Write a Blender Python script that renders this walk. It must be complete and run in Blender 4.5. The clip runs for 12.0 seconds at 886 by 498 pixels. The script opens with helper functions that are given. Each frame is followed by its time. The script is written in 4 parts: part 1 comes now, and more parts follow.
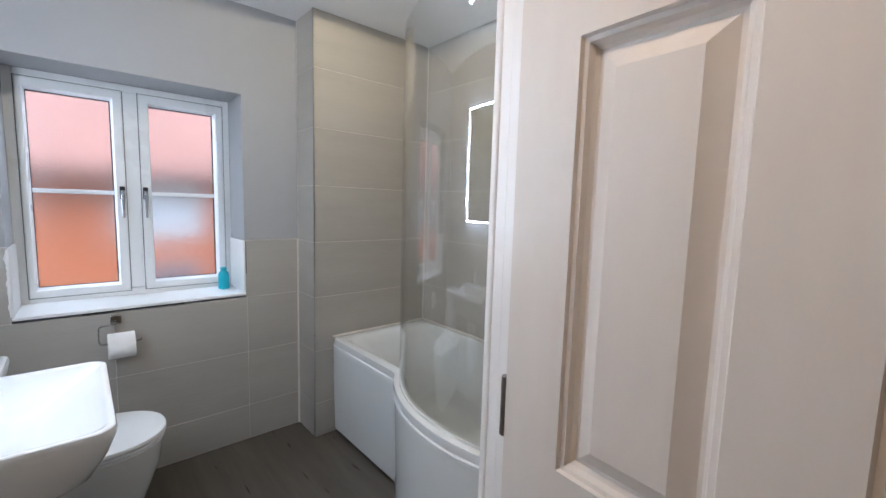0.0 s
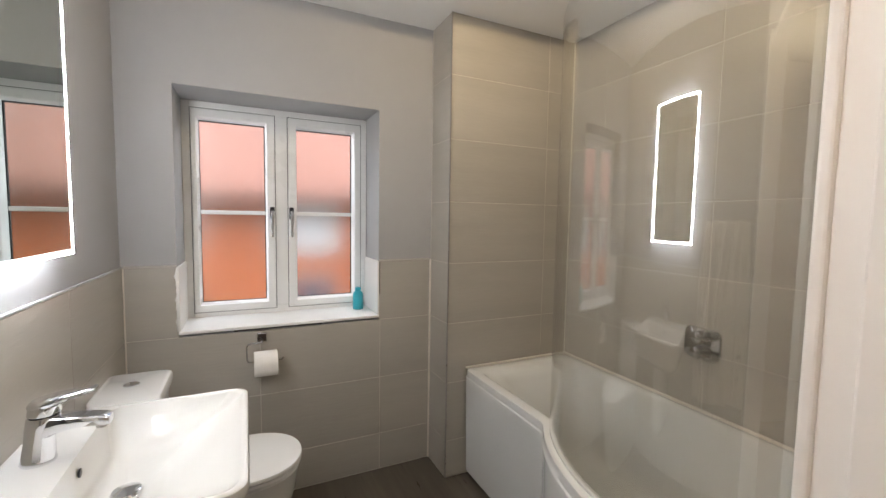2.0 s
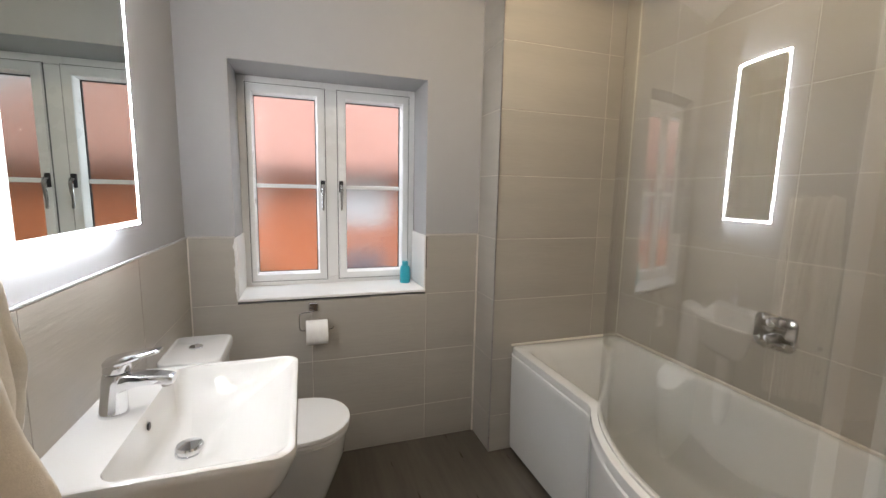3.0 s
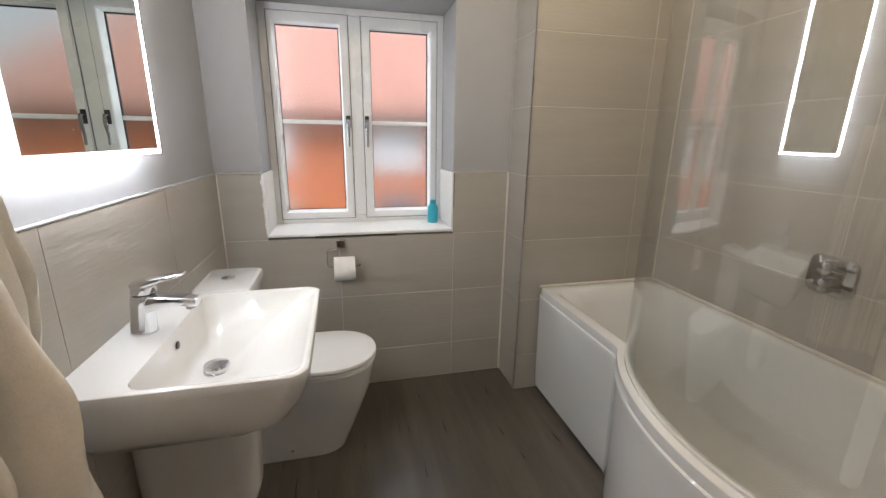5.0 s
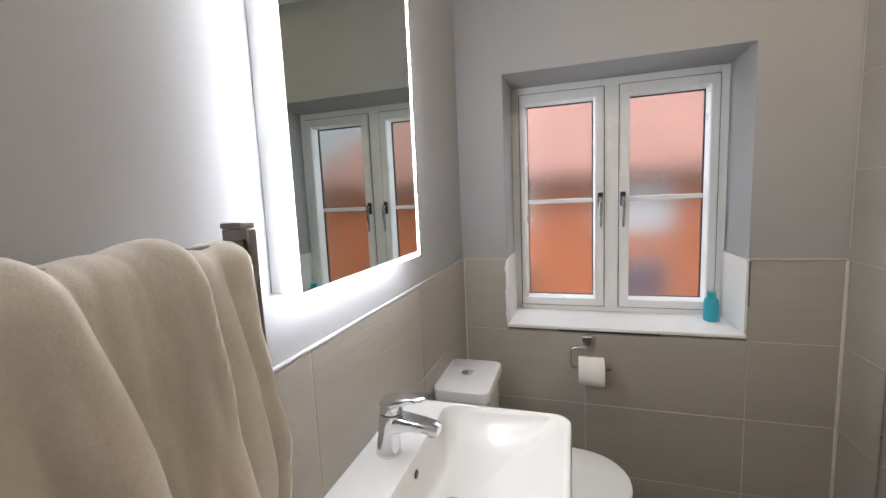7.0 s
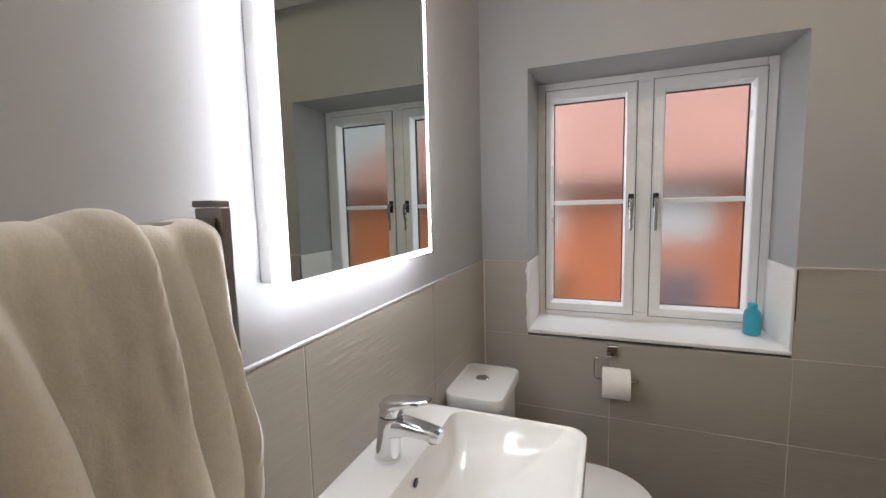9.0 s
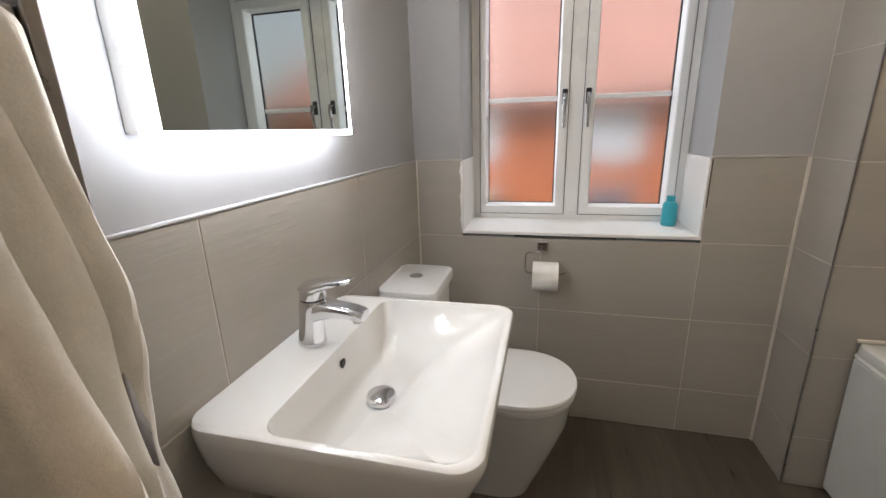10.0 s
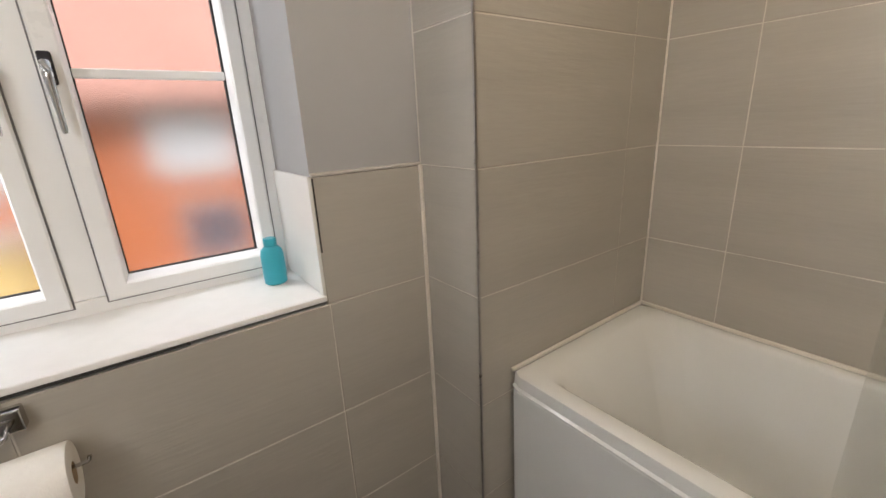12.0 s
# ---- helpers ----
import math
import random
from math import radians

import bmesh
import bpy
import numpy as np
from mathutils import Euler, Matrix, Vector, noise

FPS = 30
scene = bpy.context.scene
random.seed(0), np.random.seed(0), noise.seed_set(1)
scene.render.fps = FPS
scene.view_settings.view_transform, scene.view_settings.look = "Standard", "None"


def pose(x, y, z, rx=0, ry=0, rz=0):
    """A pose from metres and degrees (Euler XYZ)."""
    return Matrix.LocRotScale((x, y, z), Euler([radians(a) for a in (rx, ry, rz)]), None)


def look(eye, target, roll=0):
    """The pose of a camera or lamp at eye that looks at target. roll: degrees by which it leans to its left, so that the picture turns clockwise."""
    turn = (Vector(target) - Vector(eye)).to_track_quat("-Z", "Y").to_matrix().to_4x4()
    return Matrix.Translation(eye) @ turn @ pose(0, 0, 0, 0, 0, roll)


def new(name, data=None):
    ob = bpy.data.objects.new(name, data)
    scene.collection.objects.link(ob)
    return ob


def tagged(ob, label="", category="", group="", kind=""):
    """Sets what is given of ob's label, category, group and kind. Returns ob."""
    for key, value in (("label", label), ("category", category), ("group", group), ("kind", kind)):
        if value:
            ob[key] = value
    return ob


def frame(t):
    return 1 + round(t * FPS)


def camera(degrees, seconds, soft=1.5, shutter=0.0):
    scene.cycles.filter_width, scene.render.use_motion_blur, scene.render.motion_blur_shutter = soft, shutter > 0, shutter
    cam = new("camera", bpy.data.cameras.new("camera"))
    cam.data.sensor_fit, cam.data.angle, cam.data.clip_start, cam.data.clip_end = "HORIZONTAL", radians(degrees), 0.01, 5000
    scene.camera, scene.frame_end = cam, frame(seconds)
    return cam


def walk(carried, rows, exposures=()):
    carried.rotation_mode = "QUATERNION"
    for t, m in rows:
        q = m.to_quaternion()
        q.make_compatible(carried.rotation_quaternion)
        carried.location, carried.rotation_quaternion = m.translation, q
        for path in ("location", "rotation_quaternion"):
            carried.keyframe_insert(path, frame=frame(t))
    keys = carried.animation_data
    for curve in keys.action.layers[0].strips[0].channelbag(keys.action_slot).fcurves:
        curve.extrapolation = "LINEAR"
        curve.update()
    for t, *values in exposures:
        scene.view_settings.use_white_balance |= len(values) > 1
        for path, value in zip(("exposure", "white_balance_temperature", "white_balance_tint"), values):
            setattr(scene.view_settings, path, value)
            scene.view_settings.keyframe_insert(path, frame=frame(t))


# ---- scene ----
cam = camera(93.9, 12.0)
EXPOSURES = [(0.0, 0.54, 5250, 9), (0.9, 0.54, 5250, 9), (1.25, 0.5, 6300, 12), (2.0, 0.44, 6350, 11), (3.5, 0.46, 6250, 11), (6.0, 0.44, 6250, 11), (7.0, 0.2, 6200, 12), (9.0, 0.04, 6350, 13), (10.0, 0.22, 6350, 12), (11.0, 0.48, 6600, 12), (12.0, 0.54, 6600, 12)]
PATH = [
    (0, (0.095, 0.099, 1.319), (1.407, 1.593, 1.109), 1.6),
    (0.5, (0.107, 0.211, 1.328), (1.283, 1.822, 1.169), 1.2),
    (1, (0.114, 0.323, 1.317), (1.233, 1.976, 1.197), 0.5),
    (1.5, (0.116, 0.374, 1.319), (1.12, 2.1, 1.192), 0.6),
    (2, (0.139, 0.395, 1.318), (0.994, 2.198, 1.175), 0.9),
    (2.5, (0.155, 0.411, 1.321), (0.878, 2.266, 1.134), 1.2),
    (3, (0.16, 0.424, 1.317), (0.794, 2.302, 1.048), 1.2),
    (3.5, (0.167, 0.441, 1.293), (0.75, 2.314, 0.908), 1.2),
    (5.5, (0.228, 0.453, 1.263), (0.529, 2.36, 0.74), -0.1),
    (6, (0.215, 0.533, 1.283), (0.25, 2.482, 0.837), -1.0),
    (6.5, (0.171, 0.648, 1.319), (-0.124, 2.594, 0.967), -2.0),
    (7, (0.142, 0.697, 1.364), (-0.46, 2.59, 1.129), -2.5),
    (9, (0.17, 0.761, 1.336), (-0.57, 2.607, 1.128), -1.4),
    (9.5, (0.175, 0.782, 1.269), (-0.46, 2.636, 0.869), -1.6),
    (10, (0.196, 0.806, 1.219), (-0.276, 2.67, 0.667), -1.7),
    (10.5, (0.233, 0.909, 1.193), (0.072, 2.801, 0.567), -1.7),
    (11, (0.278, 1.111, 1.213), (0.566, 2.985, 0.578), -1.7),
    (11.5, (0.339, 1.309, 1.205), (1.051, 3.072, 0.584), -1.8),
    (12, (0.441, 1.53, 1.204), (1.56, 3.079, 0.615), -2.7),
]
walk(cam, [(t, look(eye, target, roll)) for t, eye, target, roll in PATH], EXPOSURES)

SKY, SUN, SKYLIGHT, SIDELIGHT = 0.11, 1.9, 7.0, 8.0
LED, LED_EDGE, SPOT, SPOT_BATH, HALL_LAMP = 20.5, 165.0, 1.2, 14.5, 640.0
SCREEN_C, SCREEN_R, SCREEN_A, SCREEN_TOP = (1.708, 1.10), 0.732, (41.5, -41.0), 2.01

# ---- world, sun, lamps ----
world = bpy.data.worlds.new("sky")
scene.world = world
world.use_nodes = True
wn = world.node_tree.nodes
wl = world.node_tree.links
sky = wn.new("ShaderNodeTexSky")
sky.sky_type, sky.sun_disc, sky.dust_density, sky.air_density = "NISHITA", False, 4.0, 1.0
sky.ozone_density = 0.5
sky.sun_elevation, sky.sun_rotation = radians(42), radians(205)
haze = wn.new("ShaderNodeHueSaturation")
haze.inputs["Saturation"].default_value, haze.inputs["Value"].default_value = 0.35, 1.5
wl.new(sky.outputs["Color"], haze.inputs["Color"])
wl.new(haze.outputs["Color"], wn["Background"].inputs["Color"])
wn["Background"].inputs["Strength"].default_value = SKY

sun = new("sun", bpy.data.lights.new("sun", "SUN"))
sun.data.energy, sun.data.angle, sun.data.color = SUN, radians(0.53), (1.0, 0.94, 0.86)
sun.matrix_world = look((0, 0, 20), (4.0, 11.0, 8.0))

# stands in for the sky's light in the window's opening
skylight = new("window_skylight", bpy.data.lights.new("window_skylight", "AREA"))
skylight.data.shape, skylight.data.size, skylight.data.size_y = "RECTANGLE", 0.86, 0.55
skylight.data.energy, skylight.data.color = SKYLIGHT, (0.86, 0.93, 1.0)
skylight.matrix_world = look((0.30, 3.10, 2.15), (0.30, 2.30, 0.95))
# unseen lamp outside to the left, added to brighten the boxing's west side
sidelight = new("window_skylight", bpy.data.lights.new("window_skylight", "AREA"))
sidelight.data.shape, sidelight.data.size, sidelight.data.size_y = "RECTANGLE", 0.40, 0.95
sidelight.data.energy, sidelight.data.color = SIDELIGHT, (0.90, 0.95, 1.0)
sidelight.matrix_world = look((-0.70, 3.06, 1.40), (1.03, 2.25, 1.30))


# ---- materials ----
def material(name, rgb, rough=0.5, metal=0.0, spec=0.5, grain=(), bump=(), stretch=(1, 1, 1), vary=0.0, coat=0.0):
    """A painted or solid surface. grain: pairs of scale and how much it varies the colour; bump: pairs of scale and depth in metres."""
    m = bpy.data.materials.new(name)
    m.use_nodes = True
    n, l = m.node_tree.nodes, m.node_tree.links
    b = n["Principled BSDF"]
    b.inputs["Roughness"].default_value, b.inputs["Metallic"].default_value = rough, metal
    b.inputs["Specular IOR Level"].default_value = spec
    b.inputs["Coat Weight"].default_value = coat
    b.inputs["Base Color"].default_value = (*rgb, 1)
    place = n.new("ShaderNodeNewGeometry")
    mapping = n.new("ShaderNodeMapping")
    mapping.inputs["Scale"].default_value = stretch
    l.new(place.outputs["Position"], mapping.inputs["Vector"])
    colour = None
    for scale, much in grain:
        t = n.new("ShaderNodeTexNoise")
        t.inputs["Scale"].default_value, t.inputs["Detail"].default_value = scale, 5
        l.new(mapping.outputs["Vector"], t.inputs["Vector"])
        r = n.new("ShaderNodeMapRange")
        r.inputs["From Min"].default_value, r.inputs["From Max"].default_value = 0.3, 0.7
        r.inputs["To Min"].default_value, r.inputs["To Max"].default_value = 1 - much, 1 + much
        l.new(t.outputs["Fac"], r.inputs["Value"])
        mix = n.new("ShaderNodeMix")
        mix.data_type, mix.blend_type = "RGBA", "MULTIPLY"
        mix.inputs["Factor"].default_value = 1
        if colour:
            l.new(colour, mix.inputs["A"])
        else:
            mix.inputs["A"].default_value = (*rgb, 1)
        l.new(r.outputs["Result"], mix.inputs["B"])
        colour = mix.outputs["Result"]
        rr = n.new("ShaderNodeMapRange")
        rr.inputs["To Min"].default_value, rr.inputs["To Max"].default_value = rough * 0.75, rough + min(0.08, rough * 0.3)
        l.new(t.outputs["Fac"], rr.inputs["Value"])
        l.new(rr.outputs["Result"], b.inputs["Roughness"])
    if vary:
        info = n.new("ShaderNodeObjectInfo")
        r = n.new("ShaderNodeMapRange")
        r.inputs["To Min"].default_value, r.inputs["To Max"].default_value = 1 - vary, 1 + vary
        l.new(info.outputs["Random"], r.inputs["Value"])
        mix = n.new("ShaderNodeMix")
        mix.data_type, mix.blend_type = "RGBA", "MULTIPLY"
        mix.inputs["Factor"].default_value = 1
        if colour:
            l.new(colour, mix.inputs["A"])
        else:
            mix.inputs["A"].default_value = (*rgb, 1)
        l.new(r.outputs["Result"], mix.inputs["B"])
        colour = mix.outputs["Result"]
    if colour:
        l.new(colour, b.inputs["Base Color"])
    normal = None
    for scale, depth in bump:
        t = n.new("ShaderNodeTexNoise")
        t.inputs["Scale"].default_value, t.inputs["Detail"].default_value = scale, 4
        l.new(mapping.outputs["Vector"], t.inputs["Vector"])
        k = n.new("ShaderNodeBump")
        k.inputs["Distance"].default_value, k.inputs["Strength"].default_value = depth, 1
        l.new(t.outputs["Fac"], k.inputs["Height"])
        if normal:
            l.new(normal, k.inputs["Normal"])
        normal = k.outputs["Normal"]
    if normal:
        l.new(normal, b.inputs["Normal"])
    return m


def glowing(name, rgb, strength):
    m = bpy.data.materials.new(name)
    m.use_nodes = True
    b = m.node_tree.nodes["Principled BSDF"]
    b.inputs["Base Color"].default_value = (0.8, 0.8, 0.8, 1)
    b.inputs["Emission Color"].default_value = (*rgb, 1)
    b.inputs["Emission Strength"].default_value = strength
    return m


def glass(name, rough, ior=1.5):
    m = bpy.data.materials.new(name)
    m.use_nodes = True
    n, l = m.node_tree.nodes, m.node_tree.links
    g = n.new("ShaderNodeBsdfGlass")
    g.inputs["Roughness"].default_value, g.inputs["IOR"].default_value = rough, ior
    l.new(g.outputs["BSDF"], n["Material Output"].inputs["Surface"])
    return m


def clear_sheet(name, rgb, mirror=0.06):
    """Thin clear glass: seen straight through, with a gloss that grows towards grazing."""
    m = bpy.data.materials.new(name)
    m.use_nodes = True
    n, l = m.node_tree.nodes, m.node_tree.links
    see, gloss, mix = n.new("ShaderNodeBsdfTransparent"), n.new("ShaderNodeBsdfGlossy"), n.new("ShaderNodeMixShader")
    see.inputs["Color"].default_value, gloss.inputs["Roughness"].default_value = (*rgb, 1), 0.0
    facing, steep, scaled = n.new("ShaderNodeLayerWeight"), n.new("ShaderNodeMath"), n.new("ShaderNodeMath")
    facing.inputs["Blend"].default_value = 0.5
    steep.operation, steep.inputs[1].default_value = "POWER", 5.0
    scaled.operation, scaled.inputs[1].default_value, scaled.inputs[2].default_value = "MULTIPLY_ADD", 1 - mirror, mirror
    l.new(facing.outputs["Facing"], steep.inputs[0])
    l.new(steep.outputs["Value"], scaled.inputs[0])
    l.new(scaled.outputs["Value"], mix.inputs["Fac"])
    l.new(see.outputs["BSDF"], mix.inputs[1])
    l.new(gloss.outputs["BSDF"], mix.inputs[2])
    l.new(mix.outputs["Shader"], n["Material Output"].inputs["Surface"])
    return m


PLASTER = material("grey wall paint", (0.37, 0.366, 0.368), 0.75, grain=((1.5, 0.02), (14, 0.015)), bump=((180, 0.00015),))
CEILING = material("white ceiling paint", (0.8, 0.79, 0.78), 0.8, grain=((2, 0.02),), bump=((150, 0.0004),))
TILE = material("beige stone tile", (0.40, 0.371, 0.327), 0.34, grain=((3, 0.06), (40, 0.02)), bump=((34, 0.0009), (14, 0.0003)), stretch=(0.35, 0.35, 3.2), vary=0.025)
GROUT = material("pale grout", (0.62, 0.58, 0.52), 0.8, grain=((20, 0.1),))
TRIM = material("white plastic trim", (0.78, 0.77, 0.75), 0.35, grain=((6, 0.03),))
EDGE_GREY = material("pale grey plastic trim", (0.45, 0.45, 0.46), 0.45, grain=((9, 0.04),))
EDGING = material("beige tile edging", (0.5, 0.47, 0.43), 0.4, grain=((9, 0.05),))
SILICONE = material("cream silicone", (0.72, 0.67, 0.60), 0.4, grain=((12, 0.06),))
FLOOR = material("grey brown wood vinyl", (0.090, 0.077, 0.062), 0.3, grain=((1.5, 0.22), (5, 0.16), (16, 0.10)), stretch=(3.4, 0.3, 1))
CARPET = material("beige carpet", (0.36, 0.3, 0.24), 0.95, grain=((3, 0.05), (300, 0.2)), bump=((400, 0.003),))
UPVC = material("white plastic window frame", (0.8, 0.8, 0.8), 0.28, grain=((5, 0.02),))
SILLW = material("white painted sill", (0.82, 0.81, 0.8), 0.35, grain=((4, 0.03), (30, 0.02)))
GASKET = material("black rubber gasket", (0.02, 0.02, 0.022), 0.6)
# dark grey carries the shade of the gap between sash and frame
SASH_GAP = material("grey strip with the sash gap's shade in its colour", (0.16, 0.16, 0.165), 0.6)
CHROME = material("chrome", (0.75, 0.76, 0.78), 0.06, metal=1.0)
DARKCHROME = material("dark polished chrome", (0.5, 0.49, 0.48), 0.1, metal=1.0)
STEEL = material("brushed steel", (0.36, 0.34, 0.33), 0.3, metal=1.0, grain=((60, 0.08),))
BLACK = material("black metal", (0.03, 0.03, 0.035), 0.3, metal=0.6)
CERAMIC = material("white glazed ceramic", (0.77, 0.768, 0.76), 0.035, grain=((5, 0.012),), coat=0.4)
SEATW = material("white moulded plastic", (0.84, 0.835, 0.83), 0.2, grain=((6, 0.012),))
ACRYLIC = material("white bath acrylic", (0.71, 0.715, 0.705), 0.06, grain=((3, 0.015),), coat=0.3)
DARKGAP = material("dark recess", (0.03, 0.028, 0.026), 0.9)
PAPER = material("white tissue paper", (0.82, 0.8, 0.77), 0.95, grain=((30, 0.04),), bump=((220, 0.0012),))
CARD = material("brown card", (0.4, 0.3, 0.2), 0.9)
TEAL = material("teal plastic", (0.03, 0.36, 0.46), 0.3, grain=((20, 0.05),))
TOWEL = material("cream towelling", (0.70, 0.665, 0.60), 0.95, grain=((7, 0.05), (110, 0.03), (420, 0.04)), bump=((320, 0.0004),))
for socket, amount in (("Sheen Weight", 0.35), ("Sheen Roughness", 0.5), ("Specular IOR Level", 0.1)):
    TOWEL.node_tree.nodes["Principled BSDF"].inputs[socket].default_value = amount
DOORW = material("white painted door", (0.74, 0.69, 0.64), 0.42, grain=((3, 0.03), (25, 0.02)), bump=((70, 0.0005),), stretch=(1, 1, 0.25))
GLOSSW = material("white gloss woodwork", (0.86, 0.85, 0.84), 0.3, grain=((3, 0.03),))
HALL = material("landing wall paint", (0.7, 0.64, 0.56), 0.8, grain=((2, 0.03),), bump=((150, 0.0004),))
MIRROR = material("mirror glass", (0.50, 0.53, 0.49), 0.0, metal=1.0)
LEDW = glowing("mirror light", (0.9, 0.95, 1.0), LED)
LEDEDGE = glowing("lit mirror edge", (1.0, 0.97, 0.92), LED_EDGE)
LEDSIDE = glowing("lit acrylic side", (0.93, 0.96, 1.0), 2.6)
LAMPW = glowing("downlight lamp", (1.0, 0.87, 0.70), 40.0)
LAMPB = glowing("bath downlight lamp", (1.0, 0.82, 0.58), 40.0)
LAMPH = glowing("added landing lamp", (1.0, 0.68, 0.41), HALL_LAMP)
FROST = glass("frosted glass", 0.2)
CLEAR = clear_sheet("clear shower glass", (0.985, 0.992, 0.988), 0.14)
BRICK = material("orange brick", (0.41, 0.125, 0.05), 0.9, grain=((0.6, 0.15), (9, 0.2)), bump=((30, 0.004),))
ROOF = material("red roof tile", (0.42, 0.225, 0.19), 0.9, grain=((0.8, 0.12), (8, 0.15)))
HWHITE = material("weathered white plastic", (0.5, 0.5, 0.52), 0.5, grain=((2, 0.05),))
GUTTER = material("brown gutter", (0.07, 0.035, 0.025), 0.6)
PALEGLASS = material("house window glass", (0.5, 0.54, 0.6), 0.1, grain=((1, 0.1),))
BLUEGLASS = material("dark house window glass", (0.03, 0.045, 0.09), 0.1)
YELLOW = material("pale yellow render", (0.6, 0.45, 0.18), 0.8, grain=((2, 0.1),))
GRASS = material("lawn", (0.07, 0.1, 0.035), 0.95, grain=((1, 0.3), (30, 0.3)))


# ---- mesh helpers ----
def part(name, bm, mat, parent=None, label="", smooth=False):
    me = bpy.data.meshes.new(name)
    bmesh.ops.recalc_face_normals(bm, faces=bm.faces)
    bm.to_mesh(me)
    bm.free()
    me.materials.append(mat)
    if smooth:
        me.shade_smooth()
        me.set_sharp_from_angle(angle=radians(38))
    ob = new(name, me)
    ob.parent = parent
    return tagged(ob, label)


def empty(name, at, label, category, group="", kind=""):
    ob = new(name)
    ob.empty_display_size = 0.05
    ob.matrix_world = Matrix.Translation(at)
    return tagged(ob, label, category, group, kind)


def under(child, parent):
    """Parents a mesh built in world places."""
    child.parent = parent
    child.matrix_parent_inverse = parent.matrix_world.inverted()
    return child


def thing_part(name, bm, mat, parent, label="", smooth=False):
    bpy.context.view_layer.update()
    return under(part(name, bm, mat, None, label, smooth), parent)


def box(x0, x1, y0, y1, z0, z1, bevel=0.0, segments=2, bm=None):
    own = bmesh.new()
    bmesh.ops.create_cube(own, size=1)
    for v in own.verts:
        v.co = ((x0 + x1) / 2 + v.co.x * (x1 - x0), (y0 + y1) / 2 + v.co.y * (y1 - y0), (z0 + z1) / 2 + v.co.z * (z1 - z0))
    if bevel:
        bmesh.ops.bevel(own, geom=own.edges[:], offset=bevel, segments=segments, affect="EDGES", profile=0.5)
    if bm is None:
        return own
    join(bm, own)
    return bm


def join(bm, other):
    me = bpy.data.meshes.new("piece")
    other.to_mesh(me)
    other.free()
    bm.from_mesh(me)
    bpy.data.meshes.remove(me)


def loft(rings, cap_start=True, cap_end=True, closed=True):
    bm = bmesh.new()
    rows = [[bm.verts.new(p) for p in ring] for ring in rings]
    n = len(rows[0])
    for a, b in zip(rows, rows[1:]):
        for i in range(n if closed else n - 1):
            j = (i + 1) % n
            bm.faces.new((a[i], a[j], b[j], b[i]))
    if cap_start:
        bm.faces.new(rows[0])
    if cap_end:
        bm.faces.new(rows[-1])
    return bm


def lathe(profile, at=(0, 0, 0), axis="z", n=28):
    """profile: pairs of radius and place along the axis."""
    rings = []
    for r, h in profile:
        ring = []
        for i in range(n):
            a = 2 * math.pi * i / n
            c, s = r * math.cos(a), r * math.sin(a)
            p = {"z": (c, s, h), "x": (h, c, s), "y": (c, h, s)}[axis]
            ring.append((p[0] + at[0], p[1] + at[1], p[2] + at[2]))
        rings.append(ring)
    return loft(rings)


def tube(points, radius, n=12):
    pts = [Vector(p) for p in points]
    rings = []
    for i, p in enumerate(pts):
        d = ((pts[min(i + 1, len(pts) - 1)] - p).normalized() + (p - pts[max(i - 1, 0)]).normalized()).normalized()
        side = d.cross(Vector((0, 0, 1)))
        if side.length < 0.2:
            side = d.cross(Vector((1, 0, 0)))
        side.normalize()
        up = side.cross(d)
        r = radius[i] if isinstance(radius, (list, tuple)) else radius
        rings.append([p + r * (math.cos(2 * math.pi * k / n) * side + math.sin(2 * math.pi * k / n) * up) for k in range(n)])
    return loft(rings)


def square_ring(corner, n=48):
    """Places round a square from -1 to 1 with rounded corners; corner 0 to 1."""
    out = []
    per = n // 4
    for q, (cx, cy) in enumerate(((1, 1), (-1, 1), (-1, -1), (1, -1))):
        for k in range(per):
            a = math.pi / 2 * (q + (k + 0.5) / per)
            out.append((cx * (1 - corner) + corner * math.cos(a), cy * (1 - corner) + corner * math.sin(a)))
    return out


def rounded(x0, x1, y0, y1, r, z, n=48, bow=0.0):
    """A rounded rectangle ring; bow pushes the +x side outwards in its middle."""
    per = n // 4
    out = []
    for q, (cx, cy) in enumerate(((x1 - r, y1 - r), (x0 + r, y1 - r), (x0 + r, y0 + r), (x1 - r, y0 + r))):
        for k in range(per):
            a = math.pi / 2 * (q + k / (per - 1))
            out.append([cx + r * math.cos(a), cy + r * math.sin(a), z])
    if bow:
        ym, half = (y0 + y1) / 2, (y1 - y0) / 2
        for p in out:
            w = max(0.0, (p[0] - x0) / (x1 - x0)) ** 3
            p[0] += bow * w * (1 - ((p[1] - ym) / half) ** 2)
    return [tuple(p) for p in out]


def structure(name, bm, mat, label, category, smooth=False):
    return tagged(part(name, bm, mat, None, "", smooth), label, category, "", "structure")


# ---- the room's planes ----
XL, XR = -0.323, 1.792          # painted west wall, plaster behind the east tiles
YS, YN = 0.600, 2.433           # door wall, window wall
ZC = 2.295                      # ceiling
BX, BY = 1.038, 2.218           # boxed-in corner, behind its tiles
WX0, WX1, WZ0, WZ1 = -0.130, 0.744, 0.800, 1.855   # window opening
DX0, DX1, DZ = -0.070, 0.660, 2.03                 # door opening
TT = 0.008                      # tile thickness
ROWS_Z = [0.003, 0.195, 0.497, 0.800, 1.102, 1.404, 1.706, 2.009, ZC]
TRIM_Z = 1.102

